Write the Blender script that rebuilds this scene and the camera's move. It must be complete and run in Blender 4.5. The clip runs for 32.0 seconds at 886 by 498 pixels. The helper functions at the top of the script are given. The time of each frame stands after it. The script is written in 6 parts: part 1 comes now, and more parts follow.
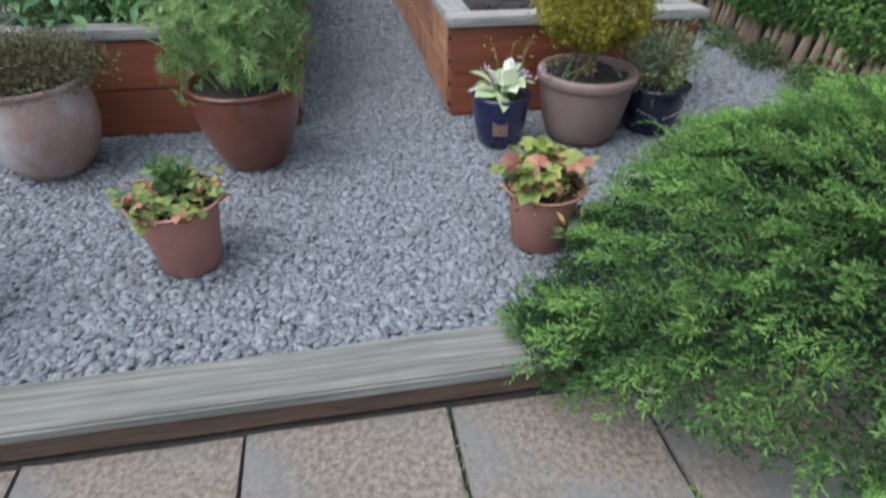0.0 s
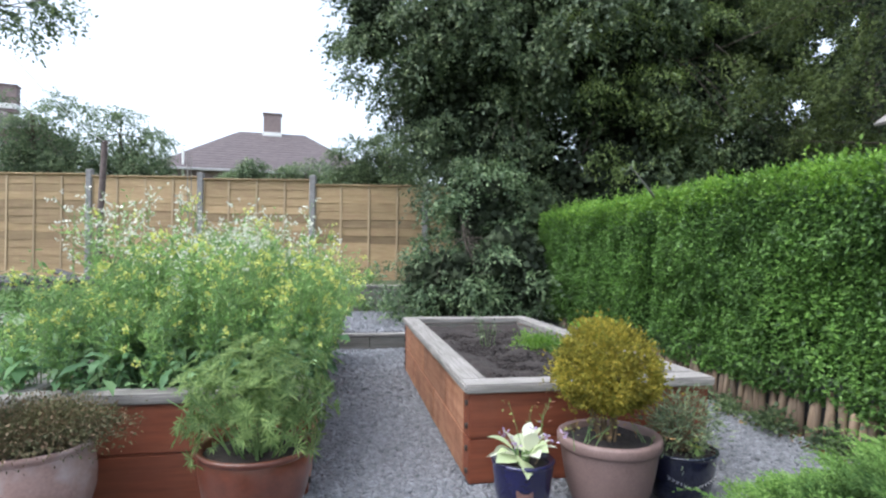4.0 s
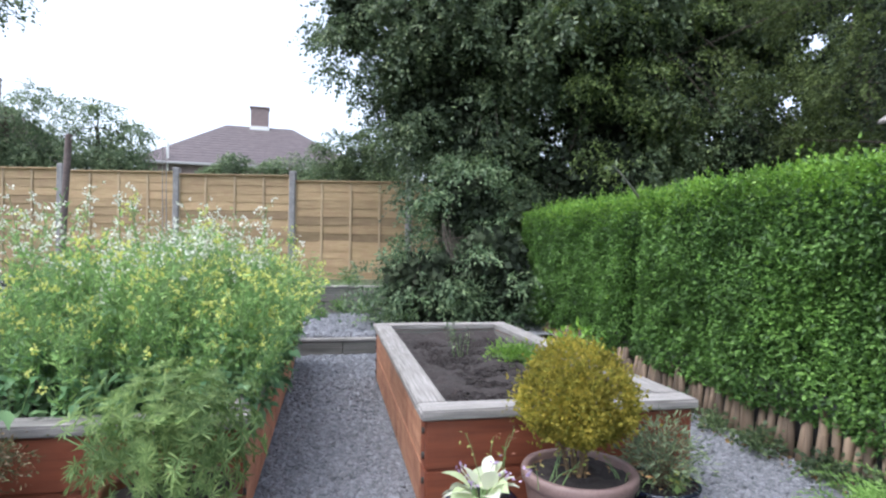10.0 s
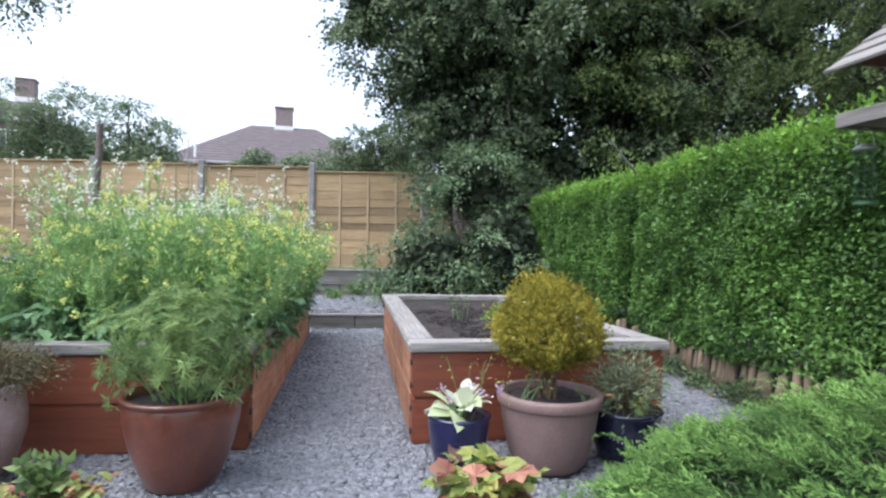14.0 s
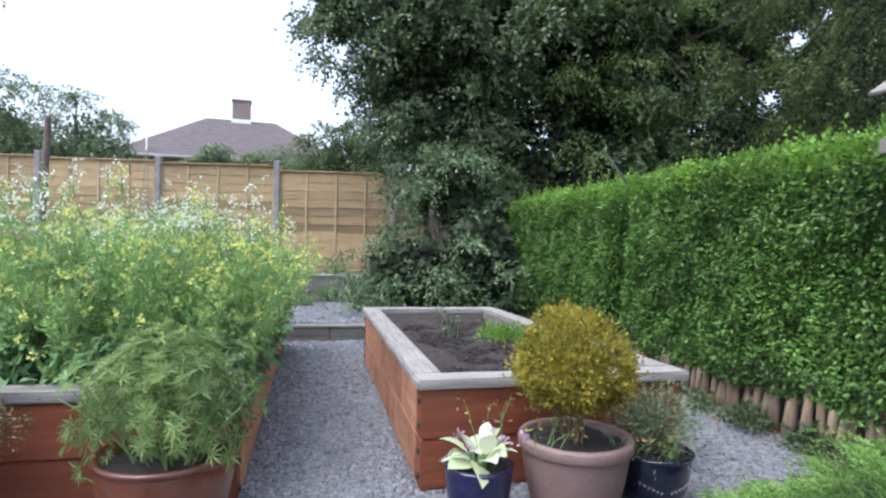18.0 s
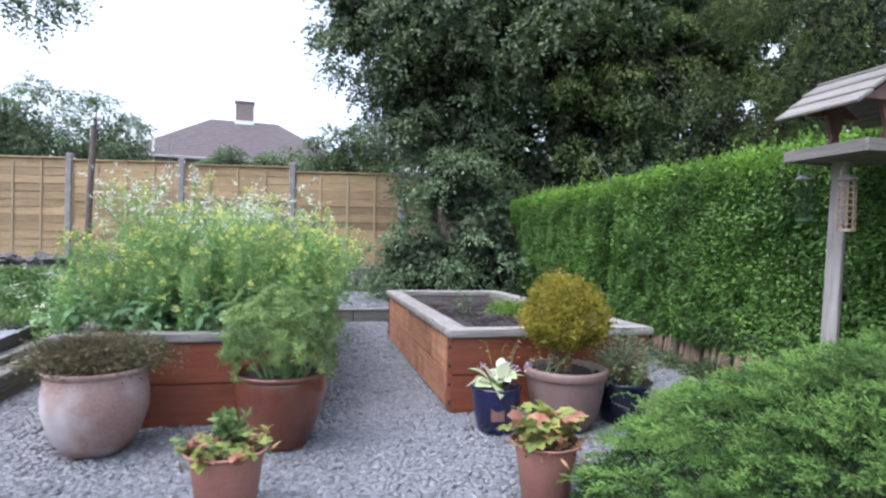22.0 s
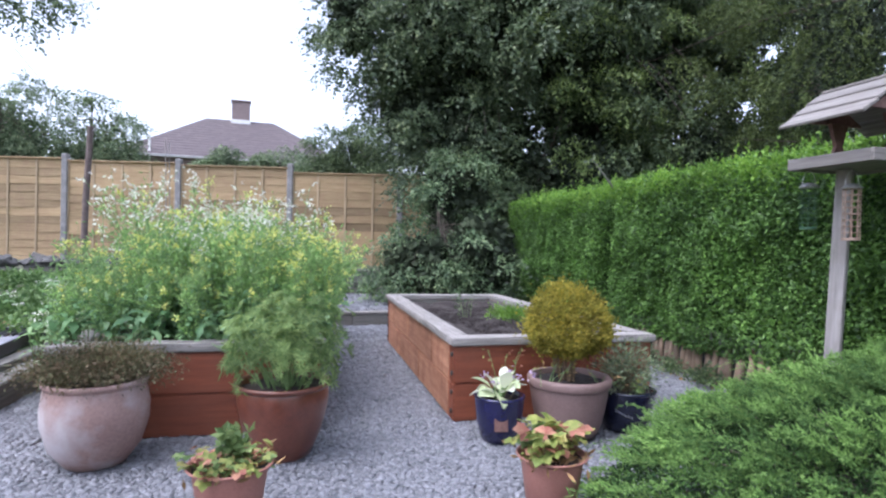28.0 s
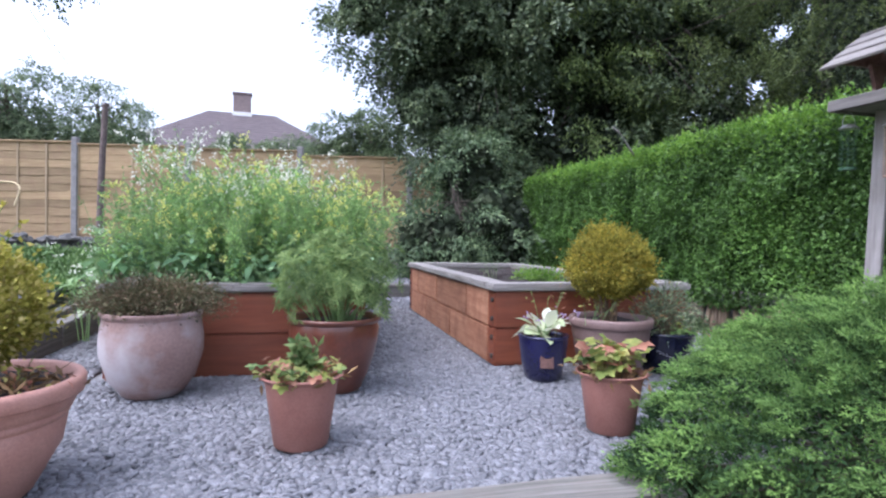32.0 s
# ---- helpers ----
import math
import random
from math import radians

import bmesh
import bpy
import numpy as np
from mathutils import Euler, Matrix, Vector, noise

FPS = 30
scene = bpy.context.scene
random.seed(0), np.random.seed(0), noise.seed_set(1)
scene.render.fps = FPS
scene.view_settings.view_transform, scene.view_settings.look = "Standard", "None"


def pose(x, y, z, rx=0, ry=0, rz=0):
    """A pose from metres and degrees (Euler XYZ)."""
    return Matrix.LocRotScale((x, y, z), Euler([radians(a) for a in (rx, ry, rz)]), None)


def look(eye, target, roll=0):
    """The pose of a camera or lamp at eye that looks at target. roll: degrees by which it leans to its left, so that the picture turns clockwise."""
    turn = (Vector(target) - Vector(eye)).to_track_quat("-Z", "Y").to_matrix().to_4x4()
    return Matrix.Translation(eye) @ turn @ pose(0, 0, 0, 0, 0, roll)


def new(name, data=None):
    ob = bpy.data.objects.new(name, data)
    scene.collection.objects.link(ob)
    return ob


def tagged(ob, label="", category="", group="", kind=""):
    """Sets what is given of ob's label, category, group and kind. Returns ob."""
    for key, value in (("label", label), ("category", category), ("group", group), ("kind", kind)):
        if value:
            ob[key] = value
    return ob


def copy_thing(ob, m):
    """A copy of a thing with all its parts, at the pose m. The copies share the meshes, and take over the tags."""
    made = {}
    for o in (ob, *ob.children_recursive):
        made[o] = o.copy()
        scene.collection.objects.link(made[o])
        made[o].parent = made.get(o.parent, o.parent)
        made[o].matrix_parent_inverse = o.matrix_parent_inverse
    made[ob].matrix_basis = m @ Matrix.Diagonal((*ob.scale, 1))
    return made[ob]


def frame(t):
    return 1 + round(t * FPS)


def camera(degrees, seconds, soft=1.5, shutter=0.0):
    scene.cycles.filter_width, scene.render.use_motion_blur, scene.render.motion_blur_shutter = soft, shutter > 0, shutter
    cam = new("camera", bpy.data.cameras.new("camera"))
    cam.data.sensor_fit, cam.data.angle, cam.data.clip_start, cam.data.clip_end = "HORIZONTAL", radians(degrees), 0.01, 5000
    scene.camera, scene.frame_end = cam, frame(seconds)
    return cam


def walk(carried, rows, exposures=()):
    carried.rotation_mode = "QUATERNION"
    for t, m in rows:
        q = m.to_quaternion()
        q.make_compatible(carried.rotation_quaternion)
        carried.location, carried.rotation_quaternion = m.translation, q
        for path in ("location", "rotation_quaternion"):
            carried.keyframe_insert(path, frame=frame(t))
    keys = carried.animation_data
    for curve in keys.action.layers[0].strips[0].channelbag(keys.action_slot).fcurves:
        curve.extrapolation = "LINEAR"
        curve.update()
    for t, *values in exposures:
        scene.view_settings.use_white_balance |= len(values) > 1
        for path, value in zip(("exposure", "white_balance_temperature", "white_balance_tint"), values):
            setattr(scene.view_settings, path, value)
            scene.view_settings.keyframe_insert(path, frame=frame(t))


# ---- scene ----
cam = camera(75.6, 32.0, 2.3, 0.5)
PATH = [
    (0, (-0.439, -2.188, 0.934), (-0.137, -0.594, -0.236), 0.8),
    (0.5, (-0.416, -2.195, 0.907), (-0.1, -0.46, -0.037), 1.1),
    (1, (-0.393, -2.194, 0.906), (-0.065, -0.349, 0.208), 0.7),
    (1.5, (-0.377, -2.184, 0.893), (-0.033, -0.264, 0.449), 0.7),
    (2, (-0.366, -2.177, 0.881), (-0.019, -0.215, 0.717), 1.0),
    (2.5, (-0.365, -2.153, 0.883), (-0.018, -0.185, 0.977), 1.0),
    (3, (-0.406, -2.149, 0.885), (-0.056, -0.185, 1.035), 1.1),
    (3.5, (-0.478, -2.17, 0.898), (-0.123, -0.207, 1.033), 0.8),
    (4, (-0.497, -2.151, 0.902), (-0.142, -0.183, 0.908), 0.7),
    (4.5, (-0.49, -2.13, 0.894), (-0.128, -0.163, 0.898), 0.8),
    (6.5, (-0.466, -2.072, 0.955), (-0.089, -0.108, 0.953), 0.8),
    (7, (-0.458, -2.069, 0.969), (-0.08, -0.105, 0.965), 0.8),
    (7.5, (-0.446, -2.063, 0.973), (-0.066, -0.099, 0.967), 0.8),
    (8, (-0.448, -2.049, 0.987), (-0.064, -0.086, 0.977), 0.9),
    (8.5, (-0.427, -2.019, 0.994), (-0.044, -0.056, 0.98), 0.7),
    (9, (-0.383, -1.983, 0.966), (-0.003, -0.02, 0.958), 0.9),
    (9.5, (-0.358, -1.959, 0.979), (0.027, 0.004, 0.968), 0.9),
    (10, (-0.328, -1.944, 0.955), (0.056, 0.019, 0.945), 0.9),
    (10.5, (-0.283, -1.951, 0.907), (0.102, 0.012, 0.903), 1.3),
    (11, (-0.215, -1.959, 0.882), (0.172, 0.003, 0.878), 1.3),
    (11.5, (-0.222, -1.999, 0.84), (0.166, -0.037, 0.836), 1.3),
    (12, (-0.208, -2.036, 0.797), (0.177, -0.073, 0.796), 1.2),
    (12.5, (-0.182, -2.07, 0.772), (0.205, -0.108, 0.766), 1.1),
    (13, (-0.196, -2.108, 0.754), (0.158, -0.14, 0.749), 1.1),
    (13.5, (-0.233, -2.159, 0.748), (0.022, -0.175, 0.741), 1.1),
    (14, (-0.226, -2.166, 0.753), (0.078, -0.189, 0.748), 1.1),
    (14.5, (-0.208, -2.129, 0.777), (0.134, -0.158, 0.768), 1.2),
    (16.5, (-0.154, -2.009, 0.825), (0.287, -0.058, 0.81), 1.3),
    (17, (-0.23, -1.961, 0.829), (0.213, -0.011, 0.814), 1.1),
    (17.5, (-0.354, -1.928, 0.842), (0.09, 0.023, 0.827), 1.4),
    (18, (-0.378, -1.936, 0.858), (0.067, 0.014, 0.841), 1.3),
    (18.5, (-0.347, -1.917, 0.829), (0.097, 0.033, 0.814), 1.4),
    (19, (-0.312, -1.917, 0.818), (0.132, 0.033, 0.799), 1.1),
    (19.5, (-0.324, -1.924, 0.812), (0.123, 0.025, 0.799), 1.5),
    (20, (-0.314, -1.976, 0.805), (0.134, -0.027, 0.799), 1.8),
    (20.5, (-0.334, -2.185, 0.798), (0.113, -0.235, 0.785), 1.3),
    (21, (-0.351, -2.311, 0.787), (0.098, -0.362, 0.773), 1.3),
    (21.5, (-0.492, -2.442, 0.767), (-0.037, -0.494, 0.753), 1.3),
    (22, (-0.653, -2.572, 0.789), (-0.198, -0.624, 0.771), 1.2),
    (22.5, (-0.787, -2.659, 0.822), (-0.329, -0.713, 0.799), 1.0),
    (23, (-0.843, -2.668, 0.831), (-0.383, -0.722, 0.812), 1.2),
    (23.5, (-0.894, -2.666, 0.858), (-0.431, -0.72, 0.832), 1.0),
    (24, (-0.868, -2.616, 0.878), (-0.407, -0.67, 0.856), 1.1),
    (24.5, (-0.758, -2.591, 0.881), (-0.296, -0.645, 0.859), 1.2),
    (25, (-0.718, -2.55, 0.894), (-0.255, -0.605, 0.869), 1.0),
    (25.5, (-0.681, -2.519, 0.894), (-0.22, -0.573, 0.87), 1.1),
    (27.5, (-0.636, -2.526, 0.862), (-0.171, -0.581, 0.839), 1.2),
    (28, (-0.676, -2.548, 0.829), (-0.209, -0.604, 0.807), 1.2),
    (28.5, (-0.73, -2.564, 0.799), (-0.262, -0.62, 0.774), 1.1),
    (29, (-0.814, -2.566, 0.766), (-0.343, -0.622, 0.736), 1.0),
    (29.5, (-0.833, -2.588, 0.723), (-0.364, -0.644, 0.693), 1.0),
    (30, (-0.881, -2.609, 0.688), (-0.409, -0.665, 0.656), 1.0),
    (30.5, (-0.89, -2.589, 0.65), (-0.421, -0.645, 0.626), 1.2),
    (31, (-0.892, -2.578, 0.628), (-0.421, -0.634, 0.598), 1.2),
    (31.5, (-0.904, -2.563, 0.605), (-0.43, -0.62, 0.577), 1.2),
    (32, (-0.868, -2.531, 0.593), (-0.396, -0.588, 0.557), 1.0),
]
walk(cam, [(t, look(eye, target, roll)) for t, eye, target, roll in PATH],
     [(0, 1.15, 5750, 4), (2, 1.45, 5950, 5), (4, 1.55, 5900, 9), (14, 1.61, 5800, 12), (23, 1.6, 5720, 15), (32, 1.57, 5580, 20)])

# ---- world and light: a bright, even evening sky ----
world = bpy.data.worlds.new("sky")
scene.world = world
world.use_nodes = True
wn, wl = world.node_tree.nodes, world.node_tree.links
sky = wn.new("ShaderNodeTexSky")
sky.sky_type, sky.sun_disc = "NISHITA", False
sky.sun_elevation, sky.sun_rotation = radians(64), radians(-111)
sky.dust_density, sky.air_density, sky.ozone_density = 4.0, 1.0, 1.0
haze = wn.new("ShaderNodeHueSaturation")
haze.inputs["Saturation"].default_value = 0.42
wl.new(sky.outputs["Color"], haze.inputs["Color"])
wl.new(haze.outputs["Color"], wn["Background"].inputs["Color"])
wn["Background"].inputs["Strength"].default_value = 0.15
sun = new("sun", bpy.data.lights.new("sun", "SUN"))
sun.data.energy, sun.data.angle, sun.data.color = 0.5, radians(65), (1.0, 0.98, 0.95)
sun.matrix_world = look((-3.9, -1.5, 9.5), (0, 0, 0))

rng = np.random.default_rng(7)


# ---- mesh helpers ----
MANY = {"crown", "foliage", "leaf_mass", "stalk", "spray_growth", "fresh_growth", "bough", "inner_growth", "new_growth", "bloom", "yellow_bloom", "white_bloom", "flower_stalk", "litter"}


def part(name, bm, material, parent=None, label="", smooth=False):
    """Links a bmesh or a mesh as one object, under parent if given."""
    if isinstance(bm, bmesh.types.BMesh):
        me = bpy.data.meshes.new(name)
        bm.to_mesh(me)
        bm.free()
    else:
        me = bm
    if smooth:
        me.shade_smooth()
    if material and not me.materials:
        me.materials.append(material)
    ob = new(name, me)
    ob.parent = parent
    if name in MANY:
        ob["kind"] = "stuff"
    if label:
        ob["label"] = label
    return ob


def thing(name, label, category, at=(0, 0, 0), turn=0, group="", kind=""):
    ob = new(name)
    ob.empty_display_size = 0.1
    ob.matrix_basis = pose(*at, 0, 0, turn)
    return tagged(ob, label, category, group, kind)


def fast(name, verts, faces):
    """A mesh from arrays: verts (n, 3) and faces (m, k)."""
    verts, faces = np.asarray(verts, np.float32), np.asarray(faces, np.int32)
    me = bpy.data.meshes.new(name)
    m, k = faces.shape
    me.vertices.add(len(verts))
    me.vertices.foreach_set("co", verts.ravel())
    me.loops.add(m * k)
    me.loops.foreach_set("vertex_index", faces.ravel())
    me.polygons.add(m)
    me.polygons.foreach_set("loop_start", np.arange(0, m * k, k, dtype=np.int32))
    me.update(calc_edges=True)
    me.validate()
    return me


def unit(v):
    return v / np.maximum(np.linalg.norm(v, axis=-1, keepdims=True), 1e-9)


def blades(name, base, along, size, width=0.5, fold=0.25, normal=None, mid=0.45, droop=0.0):
    """Leaves as folded lozenges: base (n, 3), direction, length; two triangles each."""
    n = len(base)
    size = np.broadcast_to(size, n)[:, None]
    along = unit(along)
    if normal is None:
        normal = rng.normal(size=(n, 3))
    side = unit(np.cross(along, normal))
    up = np.cross(side, along)
    w = (size * width * 0.5) * side
    m = base + along * size * mid
    tip = base + along * size - up * size * droop
    lift = up * size * width * fold
    v = np.stack([base, m + w + lift, tip, m - w + lift], 1).reshape(-1, 3)
    i = np.arange(n)[:, None] * 4
    f = np.concatenate([i + [0, 1, 2], i + [0, 2, 3]], 1).reshape(-1, 3)
    return fast(name, v, f)


def tubes(name, paths, sides=5):
    """Tapered stems: paths of (points, radius at the foot, radius at the tip)."""
    vs, fs, n = [], [], 0
    ring = np.linspace(0, 2 * np.pi, sides, endpoint=False)
    for pts, r0, r1 in paths:
        pts = np.asarray(pts, float)
        k = len(pts)
        d = unit(np.gradient(pts, axis=0))
        a = unit(np.cross(d, np.array([0.31, 0.22, 0.13]) + (np.abs(d[:, 2:]) < 0.7) * np.array([0, 0, 1.0])))
        b = np.cross(d, a)
        r = np.linspace(r0, r1, k)[:, None, None]
        v = pts[:, None] + r * (np.cos(ring)[None, :, None] * a[:, None] + np.sin(ring)[None, :, None] * b[:, None])
        vs.append(v.reshape(-1, 3))
        j = np.arange(sides)
        for s in range(k - 1):
            o = n + s * sides
            fs.append(np.stack([o + j, o + (j + 1) % sides, o + sides + (j + 1) % sides, o + sides + j], 1))
        n += k * sides
    return fast(name, np.concatenate(vs), np.concatenate(fs))


def box(x0, x1, y0, y1, z0, z1, bevel=0.004, bm=None, cuts=0, wear=0.0):
    """A box with bevelled, slightly worn edges."""
    bm = bm or bmesh.new()
    r = bmesh.ops.create_cube(bm, size=1)
    bmesh.ops.transform(bm, matrix=Matrix.Translation(((x0 + x1) / 2, (y0 + y1) / 2, (z0 + z1) / 2)) @ Matrix.Diagonal((x1 - x0, y1 - y0, z1 - z0, 1)), verts=r["verts"])
    if bevel:
        es = list({e for v in r["verts"] for e in v.link_edges})
        bmesh.ops.bevel(bm, geom=es, offset=bevel, segments=1, affect="EDGES")
    return bm


def plank(length, wide, thick, bevel=0.004, waver=0.0, steps=10, seed=0):
    """A board along x from 0, its top wavering a little, as weathered timber does."""
    bm = box(0, length, -wide / 2, wide / 2, 0, thick, 0)
    if waver:
        es = [e for e in bm.edges if abs((e.verts[0].co - e.verts[1].co).x) > length * 0.9]
        bmesh.ops.subdivide_edges(bm, edges=es, cuts=steps, use_grid_fill=True)
        for v in bm.verts:
            v.co.z += waver * noise.noise((v.co.x * 2.3 + seed, v.co.y * 9, seed)) * (1 if v.co.z > thick / 2 else 0.3)
            v.co.y += waver * noise.noise((v.co.x * 1.7 - seed, 5, v.co.z * 5 + seed))
    es = [e for e in bm.edges if len(e.link_faces) == 2 and e.calc_face_angle(0) > 1.0]
    bmesh.ops.bevel(bm, geom=es, offset=bevel, segments=2, affect="EDGES")
    return bm


def lathe(profile, segs=40, wobble=0.0, seed=0):
    """A turned shape from (radius, height) pairs."""
    bm = bmesh.new()
    rings = []
    for r, z in profile:
        ring = []
        for s in range(segs):
            a = 2 * math.pi * s / segs
            q = r * (1 + wobble * noise.noise((math.cos(a) * 1.3 + seed, math.sin(a) * 1.3, z * 5)))
            ring.append(bm.verts.new((q * math.cos(a), q * math.sin(a), z)))
        rings.append(ring)
    for a, b in zip(rings, rings[1:]):
        for s in range(segs):
            bm.faces.new((a[s], a[(s + 1) % segs], b[(s + 1) % segs], b[s]))
    bm.faces.new(rings[0][::-1])
    return bm


# ---- materials ----
def material(name, build):
    m = bpy.data.materials.new(name)
    m.use_nodes = True
    nt = m.node_tree
    b = nt.nodes["Principled BSDF"]
    build(nt, b)
    return m


def node(nt, kind, **values):
    n = nt.nodes.new(kind)
    for k, v in values.items():
        n.inputs[k.replace("_", " ")].default_value = v
    return n


def ramp(nt, fac, stops):
    r = nt.nodes.new("ShaderNodeValToRGB")
    while len(r.color_ramp.elements) < len(stops):
        r.color_ramp.elements.new(0.5)
    for e, (p, c) in zip(r.color_ramp.elements, stops):
        e.position, e.color = p, (*c, 1)
    nt.links.new(fac, r.inputs["Fac"])
    return r.outputs["Color"]


def mixc(nt, fac, a, b, blend="MIX"):
    m = nt.nodes.new("ShaderNodeMix")
    m.data_type, m.blend_type = "RGBA", blend
    for sock, val in ((m.inputs[0], fac), (m.inputs[6], a), (m.inputs[7], b)):
        if isinstance(val, bpy.types.NodeSocket):
            nt.links.new(val, sock)
        else:
            sock.default_value = val if isinstance(val, float) else (*val, 1)
    return m.outputs[2]


def coords(nt, scale=(1, 1, 1), world_space=True):
    src = nt.nodes.new("ShaderNodeNewGeometry").outputs["Position"] if world_space else nt.nodes.new("ShaderNodeTexCoord").outputs["Object"]
    mp = nt.nodes.new("ShaderNodeMapping")
    mp.inputs["Scale"].default_value = scale
    nt.links.new(src, mp.inputs["Vector"])
    return mp.outputs["Vector"]


def noisy(nt, vec, scale, detail=4, rough=0.6):
    n = node(nt, "ShaderNodeTexNoise", Scale=scale, Detail=detail, Roughness=rough)
    nt.links.new(vec, n.inputs["Vector"])
    return n.outputs["Fac"]


def bump(nt, b, height, strength=0.4, distance=0.01):
    n = node(nt, "ShaderNodeBump", Strength=strength, Distance=distance)
    nt.links.new(height, n.inputs["Height"])
    nt.links.new(n.outputs["Normal"], b.inputs["Normal"])


def leafy(name, stops, rough=0.45, glow=0.25, spec=0.35, clump=2.2):
    """Leaves: each its own tone, some light passing through."""
    def build(nt, b):
        g = nt.nodes.new("ShaderNodeNewGeometry")
        col = ramp(nt, g.outputs["Random Per Island"], stops)
        big = noisy(nt, coords(nt), clump, 3)
        col = mixc(nt, 0.55, col, ramp(nt, big, [(0.32, (0.17, 0.19, 0.21)), (0.68, (0.9, 0.86, 0.7))]), "OVERLAY")
        nt.links.new(col, b.inputs["Base Color"])
        b.inputs["Roughness"].default_value = rough
        b.inputs["Specular IOR Level"].default_value = spec
        t = nt.nodes.new("ShaderNodeBsdfTranslucent")
        nt.links.new(col, t.inputs["Color"])
        mx = nt.nodes.new("ShaderNodeMixShader")
        mx.inputs[0].default_value = glow
        nt.links.new(b.outputs[0], mx.inputs[1])
        nt.links.new(t.outputs[0], mx.inputs[2])
        nt.links.new(mx.outputs[0], nt.nodes["Material Output"].inputs["Surface"])
    return material(name, build)


def timber(name, dark, light, grain=(3, 60, 60), rough=0.8, stain=0.5, bumpy=0.4, tint=0.15, stains=(0.12, 0.1, 0.08)):
    """Wood whose grain follows the object's x; each piece has its own tone."""
    def build(nt, b):
        v = coords(nt, grain, False)
        oi = nt.nodes.new("ShaderNodeObjectInfo")
        add = nt.nodes.new("ShaderNodeVectorMath")
        add.operation = "ADD"
        sc = nt.nodes.new("ShaderNodeMath")
        sc.operation, sc.inputs[1].default_value = "MULTIPLY", 37.0
        nt.links.new(oi.outputs["Random"], sc.inputs[0])
        nt.links.new(v, add.inputs[0])
        nt.links.new(sc.outputs[0], add.inputs[1])
        g = noisy(nt, add.outputs[0], 1.0, 6, 0.65)
        col = ramp(nt, g, [(0.3, dark), (0.7, light)])
        blot = noisy(nt, coords(nt, (1, 1, 1), True), 7.0, 5, 0.7)
        mask = ramp(nt, blot, [(0.45, (0, 0, 0)), (0.75, (stain, stain, stain))])
        col = mixc(nt, mask, col, stains)
        tone = ramp(nt, oi.outputs["Random"], [(0, (0.5 - tint,) * 3), (1, (0.5 + tint,) * 3)])
        col = mixc(nt, 0.7, col, tone, "OVERLAY")
        nt.links.new(col, b.inputs["Base Color"])
        b.inputs["Roughness"].default_value = rough
        bump(nt, b, g, bumpy, 0.004)
    return material(name, build)


def mottled(name, a, c, scale=12.0, rough=0.7, bumpy=0.2, fine=120.0, patch=None, patch_scale=4.0, metal=0.0, coat=0.0, island=0.0):
    """A surface of two mingled tones with fine relief, and patches of a third colour."""
    def build(nt, b):
        v = coords(nt, (1, 1, 1), False)
        n1 = noisy(nt, v, scale, 5)
        col = ramp(nt, n1, [(0.3, a), (0.7, c)])
        n2 = noisy(nt, v, fine, 3)
        col = mixc(nt, 0.35, col, ramp(nt, n2, [(0.3, (0.3,) * 3), (0.7, (0.7,) * 3)]), "OVERLAY")
        if patch:
            p = noisy(nt, v, patch_scale, 4, 0.55)
            col = mixc(nt, ramp(nt, p, [(0.44, (0, 0, 0)), (0.62, (0.9,) * 3)]), col, patch)
        if island:
            g = nt.nodes.new("ShaderNodeNewGeometry")
            col = mixc(nt, 0.85, col, ramp(nt, g.outputs["Random Per Island"], [(0, (0.5 - island,) * 3), (1, (0.5 + island,) * 3)]), "OVERLAY")
        nt.links.new(col, b.inputs["Base Color"])
        b.inputs["Roughness"].default_value = rough
        b.inputs["Metallic"].default_value = metal
        b.inputs["Coat Weight"].default_value = coat
        bump(nt, b, n2, bumpy, 0.003)
    return material(name, build)


M_STONE = mottled("grey_chippings", (0.142, 0.145, 0.156), (0.216, 0.221, 0.237), 30, 0.85, 0.3, 200, island=0.17)
M_GRAVEL = mottled("gravel_bed", (0.16, 0.163, 0.17), (0.262, 0.267, 0.277), 55, 0.9, 0.8, 130)
M_BED = timber("stained_boards", (0.118, 0.029, 0.0125), (0.218, 0.062, 0.026), (3, 40, 40), 0.6, 0.35, 0.2, 0.14, (0.2, 0.08, 0.045))
M_BED_PALE = timber("paler_boards", (0.33, 0.135, 0.07), (0.56, 0.3, 0.175), (3, 40, 40), 0.7, 0.85, 0.25, 0.25, (0.2, 0.07, 0.035))
M_CAP = timber("weathered_coping", (0.11, 0.1, 0.09), (0.385, 0.36, 0.335), (4, 110, 110), 0.85, 0.75, 0.9, 0.1, (0.17, 0.16, 0.145))
M_SLEEPER = timber("weathered_sleeper", (0.07, 0.068, 0.058), (0.215, 0.205, 0.185), (2.5, 80, 80), 0.9, 0.6, 0.8, 0.1)
M_ROT = timber("rotten_timber", (0.035, 0.022, 0.015), (0.11, 0.066, 0.045), (5, 50, 50), 0.95, 0.7, 0.9, 0.1, (0.06, 0.05, 0.035))
M_FENCE = timber("fence_timber", (0.228, 0.156, 0.079), (0.385, 0.279, 0.155), (3, 50, 50), 0.8, 0.8, 0.4, 0.24, (0.27, 0.17, 0.1))
M_BATTEN = timber("fence_batten", (0.31, 0.228, 0.135), (0.41, 0.315, 0.2), (50, 50, 3), 0.8, 0.3, 0.3, 0.12, (0.3, 0.22, 0.14))
